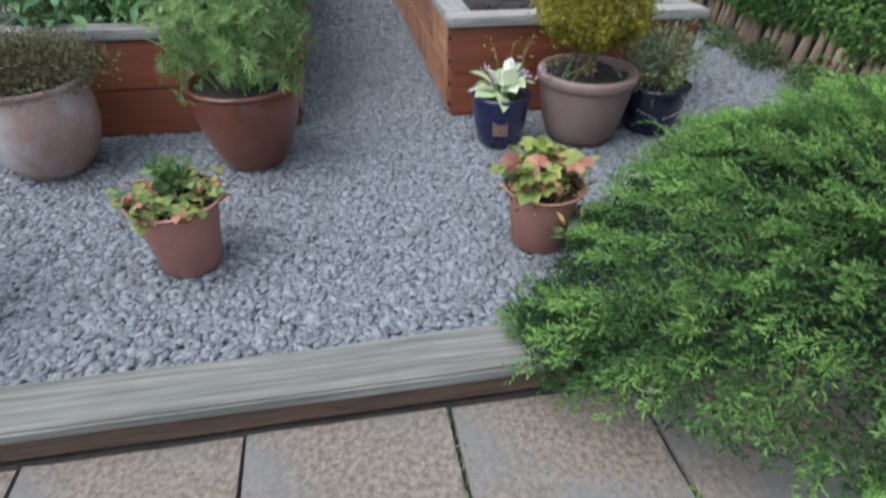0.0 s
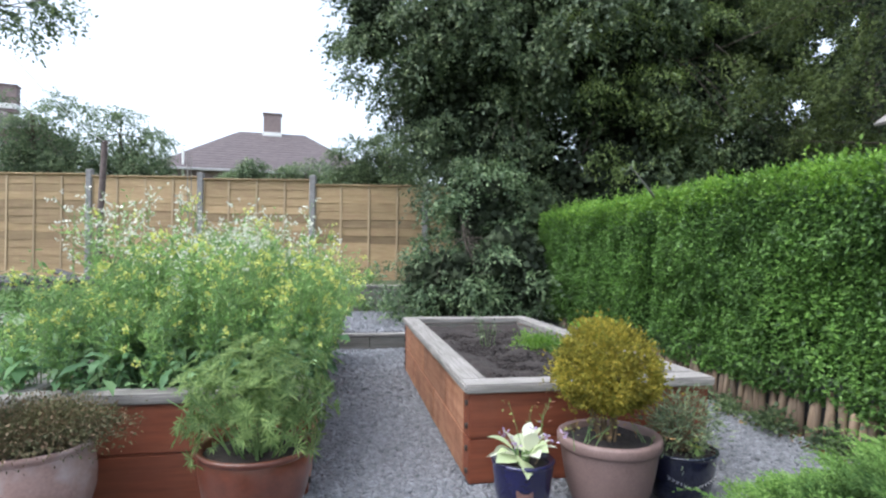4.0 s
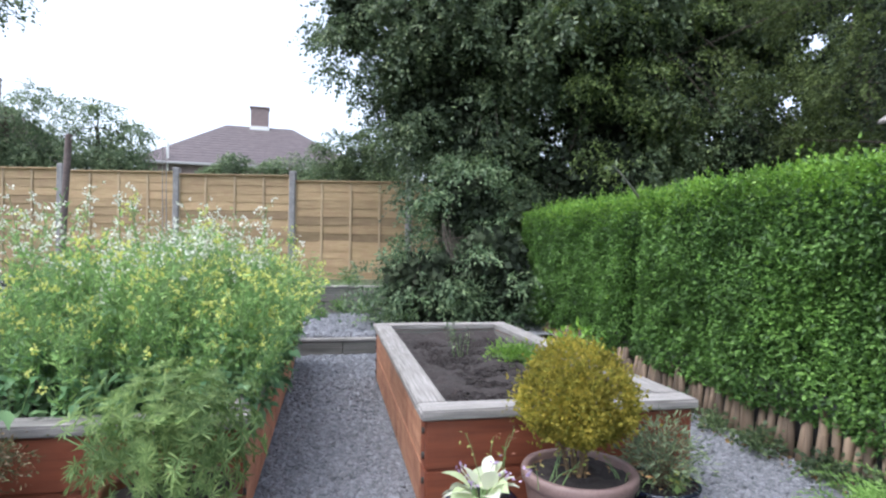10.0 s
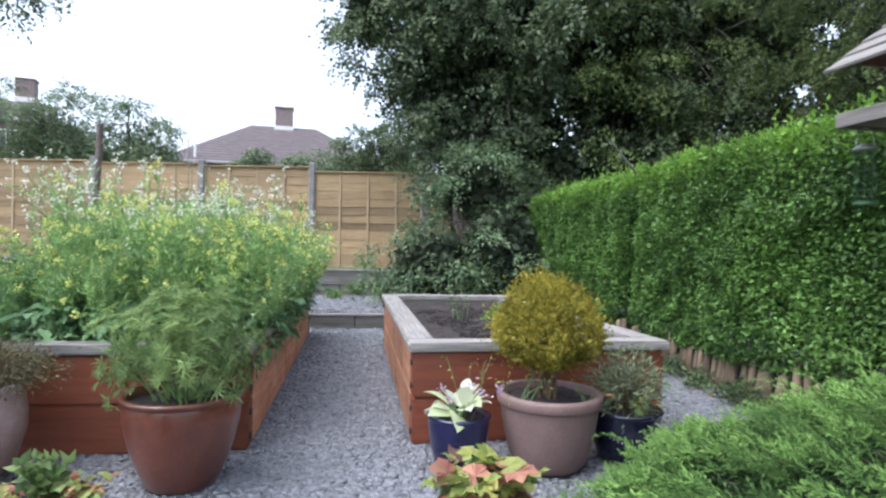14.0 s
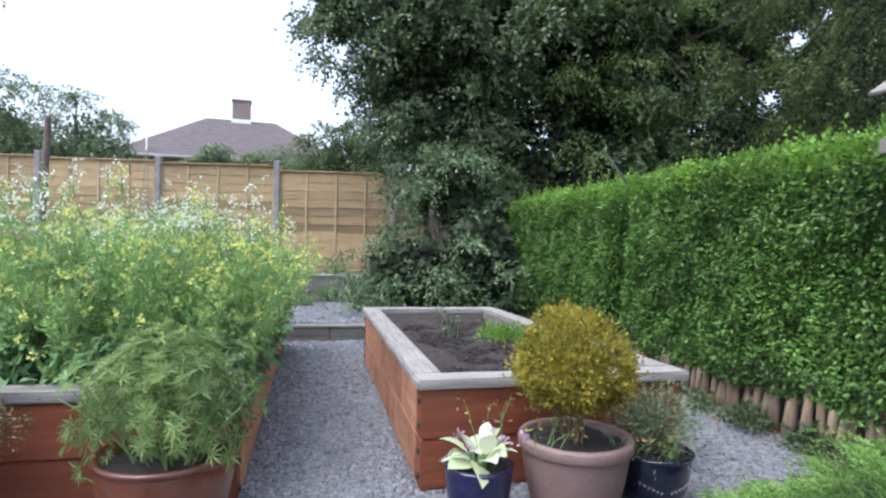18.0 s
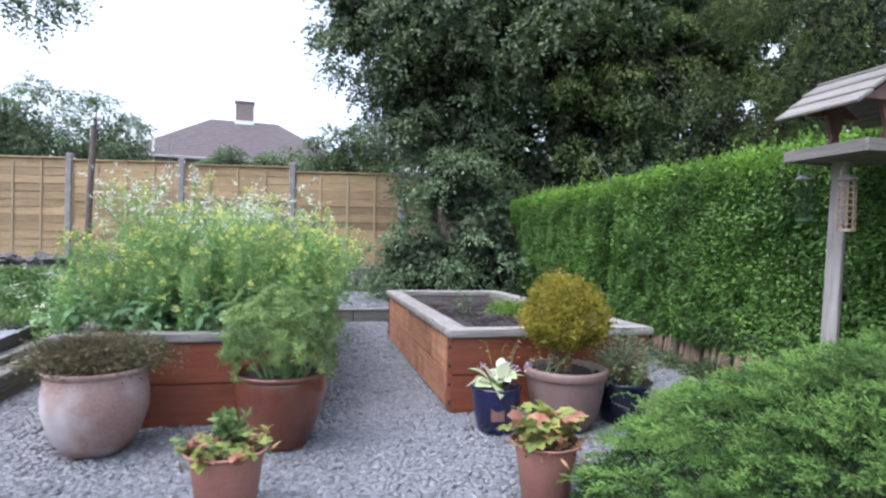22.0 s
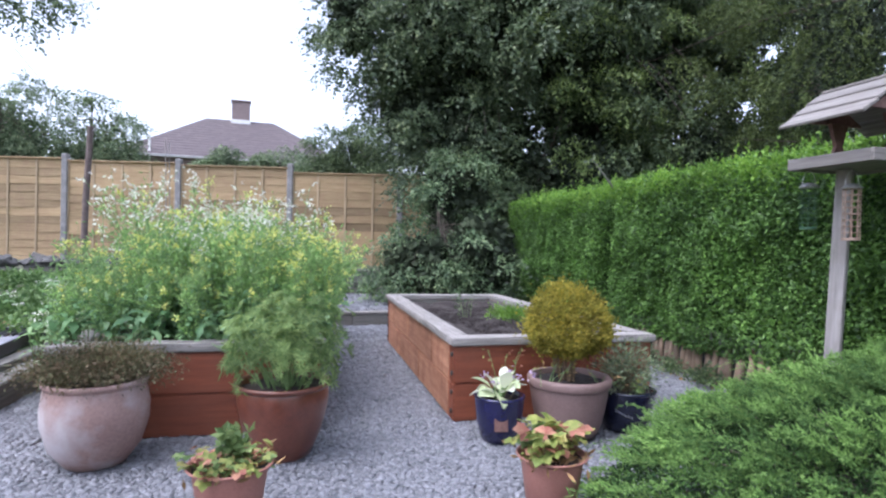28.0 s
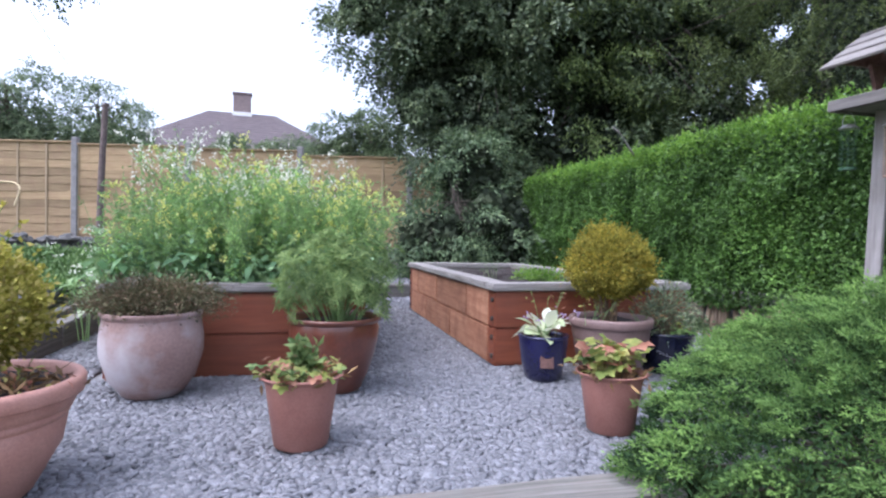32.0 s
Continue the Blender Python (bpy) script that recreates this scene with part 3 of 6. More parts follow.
def fence_panel():
    p = part("panel", box(0.045, 1.835, -0.02, 0.045, 1.742, 1.765, 0.004), M_FENCE, fence)
    rows = 12
    for r in range(rows):
        bm = plank(1.79, 0.008, 1.62 / rows + 0.03, 0.002, 0.013, 20, r * 3.1)
        s = part("slat", bm, M_FENCE, p)
        s.matrix_basis = pose(0.045, 0.004, 0.1 + r * 1.62 / rows, 2.6, 0, 0)
    for k in (0.05, 0.47, 0.94, 1.41, 1.83):
        b = part("batten", box(-0.018, 0.018, 0.012, 0.021, 0.06, 1.738, 0.003), M_BATTEN, p)
        b.matrix_basis = pose(k, 0, 0)
    part("gravel_board", box(0.045, 1.835, -0.02, 0.02, -0.12, 0.09, 0.004), M_FENCE, p)
    return p


post0, panel0 = part("post", box(-0.05, 0.05, -0.05, 0.05, -0.4, 1.84, 0.012), M_POST, fence, "grey concrete post"), fence_panel()
rows = [(k, 0.3 + 0.03 * k - (0.01 if k < 2 else 0), 0.3 + 0.033 * k) for k in range(5)] + [(-1, 0.2, 0.22), (-2, 0.2, 0.22)]
for k, dz, pz in rows:
    at = F0 + FDIR * 1.885 * k
    m = pose(at.x, at.y, dz, 0, 0, FTURN)
    mp = pose(at.x, at.y, pz, 0, 0, FTURN)
    if k == 0:
        post0.matrix_basis, panel0.matrix_basis = m, mp
    else:
        copy_thing(post0, m), copy_thing(panel0, mp)


# ---- foliage ----
def puffs(n, centre, radii, per, spread, size, shell=0.6, low=-0.9, rough=0.18, seed=0.0):
    """Leaves in clumps near the skin of an ellipsoid with an uneven outline: place, direction, size."""
    d = unit(rng.normal(size=(n * 3, 3)))
    d = d[d[:, 2] > low][:n]
    n = len(d)
    lump = np.array([noise.noise((*(q * 1.9 + seed),)) + 0.6 * noise.noise((*(q * 4.3 + seed),)) for q in d])
    r = rng.uniform(shell, 1.0, n) + rough * lump
    c = np.asarray(centre) + d * r[:, None] * np.asarray(radii)
    off = rng.normal(size=(n, per, 3)) * spread * rng.uniform(0.5, 1.2, (n, 1, 1))
    off[..., 2] *= 0.75
    p = (c[:, None] + off).reshape(-1, 3)
    out = (d[:, None] * 0.7 + unit(off) * 0.6 + rng.normal(size=off.shape) * 0.5 + np.array([0, 0, -0.35])).reshape(-1, 3)
    return p, out, size * rng.uniform(0.6, 1.25, len(p)), c


def sprays(n, centre, radii, per, size, low=-0.9, seed=0.0):
    """Leafy twigs in separate boughs over an ellipsoid, with dark hollows between the boughs."""
    rad, centre = np.asarray(radii, float), np.asarray(centre, float)
    d = unit(rng.normal(size=(max(7, n // 24) * 4, 3)))
    d = d[d[:, 2] > low][:max(7, n // 24)]
    k = len(d)
    lump = np.array([noise.noise((*(q * 2.1 + seed),)) for q in d])
    bough = centre + d * ((0.9 + 0.5 * lump) * rng.uniform(0.8, 1.08, k))[:, None] * rad
    br = (0.09 + 0.15 * rad.mean()) * rng.uniform(0.55, 1.35, k)
    pick = rng.choice(k, n, p=br ** 2 / np.sum(br ** 2))
    e = unit(rng.normal(size=(n, 3)) + d[pick] * 0.55 + [0, 0, 0.3])
    c = bough[pick] + e * (br[pick] * rng.uniform(0.4, 1.05, n))[:, None] * [1, 1, 0.62]
    way = unit(e * [1, 1, 0.35] + d[pick] * [0.5, 0.5, 0.2] + rng.normal(0, 0.35, (n, 3)) + [0, 0, -0.25])
    side = unit(np.cross(way, rng.normal(size=(n, 3))))
    u = np.linspace(0, 1, per)
    reach = rng.uniform(2.6, 5.0, (n, 1, 1)) * size
    p = c[:, None] + way[:, None] * (u[None, :, None] * reach) + np.array([0, 0, -0.55]) * (u[None, :, None] ** 2 * reach) + rng.normal(0, size * 0.3, (n, per, 3))
    flip = np.where(np.arange(per) % 2 == 0, 1.0, -1.0)[None, :, None]
    out = way[:, None] * 0.75 + side[:, None] * flip * 0.8 + rng.normal(0, 0.35, (n, per, 3)) + [0, 0, -0.3]
    face = e[:, None] * 0.75 + rng.normal(0, 0.3, (n, 1, 3)) + rng.normal(0, 0.2, (n, per, 3)) + [0, 0, 0.75]
    p, out, face, s = p.reshape(-1, 3), out.reshape(-1, 3), face.reshape(-1, 3), size * rng.uniform(0.65, 1.2, n * per)
    keep = whole(p)
    for x, z, r in HOLLOWS:
        keep &= ((p[:, 0] - x) ** 2 + ((p[:, 2] - z) * 1.5) ** 2 > (r * rng.uniform(0.5, 1.15, len(p))) ** 2) | (p[:, 1] > 6.3) | (p[:, 1] < 4.5)
    return p[keep], out[keep], s[keep], bough, face[keep]


# dark hollows on the near side of the crowns: x, height and width
HOLLOWS = ((4.78, 3.55, 0.6), (4.2, 3.5, 0.35), (1.12, 2.98, 0.42), (2.38, 2.45, 0.38), (5.3, 3.5, 0.4))
# clearings through the crowns in which the sky shows: two ends and a width
GAPS = (((2.99, 1.5, 2.41), (9.25, 8.0, 5.16), 0.06), ((2.77, 1.5, 1.99), (8.62, 8.0, 3.94), 0.055), ((3.25, 1.5, 2.63), (10.0, 8.0, 5.79), 0.03))


def whole(p):
    keep = np.ones(len(p), bool)
    for a, b, r in GAPS:
        a, b = np.array(a), np.array(b)
        u = np.clip((p - a) @ (b - a) / np.sum((b - a) ** 2), 0, 1.2)
        off = np.linalg.norm(p - a - u[:, None] * (b - a), axis=1)
        keep &= off > (0.1 + 0.9 * u) * r / 0.06 * 0.5 * rng.uniform(0.3, 1.3, len(p)) ** 1.4
    return keep


def limbs(foot, top, tips, r, crook=0.15):
    """Trunk and limbs as bent tubes."""
    foot, top = np.asarray(foot, float), np.asarray(top, float)
    t = np.linspace(0, 1, 8)[:, None]
    spine = foot + (top - foot) * t + crook * np.sin(t * 5) * np.array([1, 0.6, 0]) * t
    paths = [(spine, r, r * 0.35)]
    for q in tips:
        k = rng.integers(2, 8)
        s = spine[k]
        u = np.linspace(0, 1, 6)[:, None]
        b = s + (np.asarray(q) - s) * u + np.array([0, 0, 1]) * np.sin(u * np.pi) * 0.15 + rng.normal(0, 0.04, (6, 3)) * u
        paths.append((b, r * 0.14, r * 0.03))
    return paths


def tree(name, label, foot, top, r, masses, mat, dark, category="tree", nlimb=40, wide=0.55, core=0.1, fill=13.0):
    """masses: (clumps, centre, radii, leaves each, spread, leaf size, lowest)."""
    t = thing(name, label, category)
    ps, ds, ss, cs, fs, ip, idr = [], [], [], [], [], [], []
    for k, (n, c, rad, per, spread, size, low) in enumerate(masses):
        p, d, s, cl, fc = sprays(n * 2, c, rad, per // 2, size, low, k * 3.7 + spread * 50)
        ps.append(p), ds.append(d), ss.append(s), cs.append(cl), fs.append(fc)
        m = int(max(60, n) * fill)
        q = unit(rng.normal(size=(m, 3))) * rng.uniform(0.1, 0.7, (m, 1)) * np.asarray(rad) + np.asarray(c)
        q = q[whole(q)]
        ip.append(q), idr.append(rng.normal(size=q.shape))
    tips = np.concatenate(cs)
    tips = tips[rng.choice(len(tips), min(nlimb, len(tips)), replace=False)]
    part("trunk", tubes("trunk", limbs(foot, top, tips, r), 7), M_BARK, t, "", True)
    part("crown", blades("crown", np.concatenate(ps), np.concatenate(ds), np.concatenate(ss), wide, 0.2, np.concatenate(fs)), mat, t)
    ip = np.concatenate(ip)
    # leaves filling the crown's middle; with L_DIM their colour carries the inner shade
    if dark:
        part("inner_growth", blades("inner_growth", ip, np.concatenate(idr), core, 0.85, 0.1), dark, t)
    return t


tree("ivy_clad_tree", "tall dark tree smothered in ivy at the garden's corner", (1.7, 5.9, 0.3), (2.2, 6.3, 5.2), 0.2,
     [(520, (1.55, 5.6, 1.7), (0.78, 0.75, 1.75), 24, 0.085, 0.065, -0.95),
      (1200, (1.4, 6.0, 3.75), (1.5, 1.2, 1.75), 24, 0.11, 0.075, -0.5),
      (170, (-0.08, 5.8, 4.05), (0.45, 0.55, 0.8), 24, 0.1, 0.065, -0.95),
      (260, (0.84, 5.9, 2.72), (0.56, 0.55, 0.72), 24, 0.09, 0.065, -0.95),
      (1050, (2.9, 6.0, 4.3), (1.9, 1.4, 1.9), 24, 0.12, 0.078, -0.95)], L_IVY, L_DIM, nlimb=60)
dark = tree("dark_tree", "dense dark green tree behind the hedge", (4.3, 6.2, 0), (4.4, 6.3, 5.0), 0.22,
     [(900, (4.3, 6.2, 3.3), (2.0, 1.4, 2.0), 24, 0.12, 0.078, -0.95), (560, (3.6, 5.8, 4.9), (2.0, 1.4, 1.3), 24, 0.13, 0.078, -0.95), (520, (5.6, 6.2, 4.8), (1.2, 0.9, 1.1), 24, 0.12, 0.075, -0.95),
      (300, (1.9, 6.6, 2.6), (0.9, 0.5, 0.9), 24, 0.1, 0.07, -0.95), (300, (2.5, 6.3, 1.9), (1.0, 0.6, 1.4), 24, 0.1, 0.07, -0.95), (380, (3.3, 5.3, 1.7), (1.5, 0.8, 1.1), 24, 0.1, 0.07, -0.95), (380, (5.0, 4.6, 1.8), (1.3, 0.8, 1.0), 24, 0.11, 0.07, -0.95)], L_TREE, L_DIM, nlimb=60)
# lighter sprays hanging out of the dark crowns
hang = [sprays(46, c, (0.16, 0.16, r), 12, 0.062, -1.0, c[0]) for c, r in (
    ((3.25, 4.75, 3.98), 0.3), ((3.58, 4.75, 3.24), 0.2), ((3.45, 4.75, 2.88), 0.26), ((4.45, 4.75, 3.98), 0.2), ((5.6, 4.8, 3.66), 0.18), ((2.52, 4.75, 3.78), 0.25), ((4.0, 4.75, 2.6), 0.2), ((3.0, 4.75, 2.2), 0.22), ((4.9, 4.6, 3.2), 0.18), ((2.85, 4.7, 3.1), 0.2))]
part("new_growth", blades("new_growth", *(np.concatenate([q[k] for q in hang]) for k in (0, 1, 2)), 0.42, 0.2, np.concatenate([q[4] for q in hang])), L_SPRAY, dark, "lighter yellow-green hanging sprays")
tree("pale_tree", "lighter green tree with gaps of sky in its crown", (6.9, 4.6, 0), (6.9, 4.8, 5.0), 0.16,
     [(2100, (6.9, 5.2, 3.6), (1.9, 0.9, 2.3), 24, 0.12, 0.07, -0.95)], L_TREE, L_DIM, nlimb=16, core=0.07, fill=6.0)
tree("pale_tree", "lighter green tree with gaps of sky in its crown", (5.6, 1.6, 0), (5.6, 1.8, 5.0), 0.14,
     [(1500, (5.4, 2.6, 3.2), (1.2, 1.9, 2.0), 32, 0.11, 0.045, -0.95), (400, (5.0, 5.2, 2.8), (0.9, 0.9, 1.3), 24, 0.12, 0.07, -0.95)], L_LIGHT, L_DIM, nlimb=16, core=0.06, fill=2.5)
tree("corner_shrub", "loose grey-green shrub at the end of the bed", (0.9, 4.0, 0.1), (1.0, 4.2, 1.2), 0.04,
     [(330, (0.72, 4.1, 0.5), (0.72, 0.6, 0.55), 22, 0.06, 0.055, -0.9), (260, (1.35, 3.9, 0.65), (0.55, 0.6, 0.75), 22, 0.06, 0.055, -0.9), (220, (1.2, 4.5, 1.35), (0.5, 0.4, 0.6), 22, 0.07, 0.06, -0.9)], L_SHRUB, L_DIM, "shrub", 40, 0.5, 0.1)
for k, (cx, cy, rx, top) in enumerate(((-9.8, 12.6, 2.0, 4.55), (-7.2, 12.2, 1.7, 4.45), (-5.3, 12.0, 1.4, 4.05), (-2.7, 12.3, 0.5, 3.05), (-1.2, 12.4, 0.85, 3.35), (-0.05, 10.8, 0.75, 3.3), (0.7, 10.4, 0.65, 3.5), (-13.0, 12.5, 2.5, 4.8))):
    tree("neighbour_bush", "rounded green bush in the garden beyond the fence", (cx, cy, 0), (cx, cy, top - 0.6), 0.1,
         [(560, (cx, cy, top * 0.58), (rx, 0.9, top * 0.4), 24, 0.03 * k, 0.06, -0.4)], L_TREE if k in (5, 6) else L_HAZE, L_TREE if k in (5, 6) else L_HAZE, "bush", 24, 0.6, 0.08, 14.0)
tree("overhanging_tree", "leafy branch reaching in from a neighbour's tree", (-6.3, 1.6, 0.1), (-5.9, 1.7, 3.8), 0.13,
     [(75, (-3.02, 2.4, 2.76), (0.46, 0.36, 0.24), 24, 0.07, 0.038, -0.95), (50, (-4.1, 2.0, 3.1), (0.6, 0.5, 0.4), 20, 0.08, 0.06, -0.95), (120, (-5.2, 1.6, 3.6), (0.9, 0.8, 0.8), 20, 0.1, 0.06, -0.95)], L_TREE, None, nlimb=40)


# ---- hedge ----
def hedge():
    h = thing("privet_hedge", "clipped bright green privet hedge with shaggy new growth on top", "hedge")
    x0, x1, y0, y1, z0, z1 = 1.8, 2.6, -2.7, 3.95, 0.17, 1.33

    def face(n):
        y, z = rng.uniform(y0, y1, n), rng.uniform(z0, z1, n)
        wob = np.array([0.06 * noise.noise((a * 2.1, b * 2.1, 0)) + 0.045 * noise.noise((a * 6, b * 6, 3)) for a, b in zip(y, z)])
        wob += 0.09 * np.exp(-((y - 1.78 - 0.05 * np.sin(z * 5)) / 0.08) ** 2) - 0.03 * (y > 1.8)
        low = np.clip((0.34 - z) / 0.2, 0, 1) * 0.04
        return np.stack([x0 + wob + low - 0.05 + rng.exponential(0.038, n), y, z], 1), np.array([-1.0, 0, 0.25])

    def top(n):
        x, y = rng.uniform(x0 - 0.03, x1, n), rng.uniform(y0, y1, n)
        wob = np.array([0.035 * noise.noise((a * 3, b * 3, 9)) for a, b in zip(x, y)])
        return np.stack([x, y, z1 + wob + rng.normal(0, 0.02, n)], 1), np.array([-0.3, 0, 1.0])

    def end(n):
        x, z = rng.uniform(x0, x1, n), rng.uniform(z0, z1, n)
        return np.stack([x, y1 + rng.normal(0, 0.04, n), z], 1), np.array([0, 1.0, 0.2])

    ps, ds, fs = [], [], []
    for fn, n in ((face, 130000), (top, 24000), (end, 6000)):
        p, d = fn(n)
        ps.append(p), ds.append(d * 0.5 + rng.normal(0, 0.5, (n, 3)) + [0, 0, -0.15]), fs.append(d * 0.6 + rng.normal(0, 0.35, (n, 3)) + [0, 0, 0.8])
    p, d, f = np.concatenate(ps), np.concatenate(ds), np.concatenate(fs)
    size = rng.uniform(0.02, 0.034, len(p))
    young = rng.random(len(p)) < np.clip((p[:, 2] - z1 + 0.26) / 0.3, 0.02, 0.8)
    part("foliage", blades("foliage", p[~young], d[~young], size[~young], 0.5, 0.25, f[~young]), L_HEDGE, h)
    # new shoots standing out of the clipped faces
    n = 3600
    x, y = rng.uniform(x0 - 0.06, x1, n), rng.uniform(y0, y1, n)
    z = z1 + rng.uniform(-0.1, 0.03, n)
    hgt = rng.uniform(0.02, 0.1, n) * (rng.random(n) ** 1.5 + 0.35)
    pp = np.repeat(np.stack([x, y, z], 1), 7, 0)
    pp[:, 2] += np.tile(np.linspace(0, 1, 7), n) * np.repeat(hgt, 7)
    dd = rng.normal(0, 0.6, (len(pp), 3)) + np.array([-0.15, 0, 0.7])
    pp, dd = np.concatenate([pp, p[young]]), np.concatenate([dd, d[young]])
    part("new_growth", blades("new_growth", pp, dd, rng.uniform(0.018, 0.032, len(pp)), 0.48, 0.2), L_HEDGE_TIP, h, "bright lime-green new shoots")
    # added solid core in near-black green for the shade inside, then woody stems
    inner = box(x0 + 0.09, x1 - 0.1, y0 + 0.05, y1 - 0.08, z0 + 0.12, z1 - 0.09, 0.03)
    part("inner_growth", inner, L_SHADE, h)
    paths = []
    for k in range(46):
        y = y0 + (y1 - y0) * (k + random.random()) / 46
        x = random.uniform(2.05, 2.4)
        paths.append(([(x, y, 0.0), (x + random.uniform(-.05, .05), y + random.uniform(-.08, .08), 0.25), (x - 0.05, y + random.uniform(-.15, .15), 0.5)], 0.014, 0.007))
    part("stalk", tubes("stalk", paths, 5), M_BARK, h)


hedge()
hedge_twig = thing("stray_branch", "pale dead branch sticking out of the hedge", "branch")
part("twig", tubes("twig", [([(1.85, 1.8, 1.3), (1.7, 1.68, 1.38), (1.58, 1.58, 1.44), (1.46, 1.48, 1.5)], 0.011, 0.004), ([(1.58, 1.58, 1.44), (1.56, 1.62, 1.49), (1.53, 1.64, 1.52)], 0.006, 0.003)], 5), M_POSTWOOD, hedge_twig)
P = np.array([(1.47, 1.49, 1.5), (1.54, 1.64, 1.51), (1.6, 1.6, 1.44)])[rng.integers(0, 3, 22)] + rng.normal(0, 0.016, (22, 3))
part("leaf_mass", blades("leaf_mass", P, rng.normal(size=P.shape) + [-0.6, -0.4, 0.4], rng.uniform(0.025, 0.045, 22), 0.5, 0.2), L_LAV, hedge_twig, "few pale grey leaves")

# ---- log edging ----
logs = thing("log_edging", "row of upright half-round timber logs below the hedge", "edging", kind="structure")
y = -1.7
k = 0
while y < 3.6:
    d = random.uniform(0.032, 0.044)
    hgt = random.uniform(0.17, 0.27)
    x = 1.76 + 0.03 * math.sin(y * 2.0) + (0.02 * (0.4 - y) if y < 0.4 else 0)
    bm = lathe([(d / 2, -0.05), (d / 2, hgt - 0.012), (d / 2 - 0.01, hgt), (0.0, hgt + 0.002)], 12, 0.05, k)
    ob = part("log", bm, M_LOG, logs, "", True)
    ob.matrix_basis = pose(x, y, 0, random.uniform(-12, 8), random.uniform(3, 12), 0)
    y += d + random.choice((0.002, 0.005, 0.012, 0.018))
    k += 1


def creeper(name, label, n, centre, radii, size, mat, low=-0.1, category="ground cover", width=0.7, lift=0.2):
    t = thing(name, label, category)
    p, d, s, c = puffs(n, centre, radii, 9, 0.035, size, 0.2, low, 0.1)
    part("leaf_mass", blades("leaf_mass", p, d + np.array([0, 0, lift]), s, width, 0.15), mat, t)
    tips = c[rng.choice(len(c), min(len(c), 30), replace=False)]
    foot = np.array([centre[0], centre[1], centre[2] - radii[2] * 0.2])
    part("stalk", tubes("stalk", [([foot + (q - foot) * [0.2, 0.2, 0], (foot + q) / 2 + [0, 0, 0.01], q], 0.003, 0.0015) for q in tips], 4), M_STEM, t)
    return t


for cy, n in ((1.1, 22), (0.75, 26), (0.42, 34), (0.1, 40), (-0.2, 44), (-0.45, 40), (-0.75, 40)):
    creeper("ground_cover", "low trailing leaves spilling over the log edging", n, (1.69 + random.uniform(-.03, .03), cy, 0.03), (0.08, 0.15, 0.09), 0.028, L_TREE)


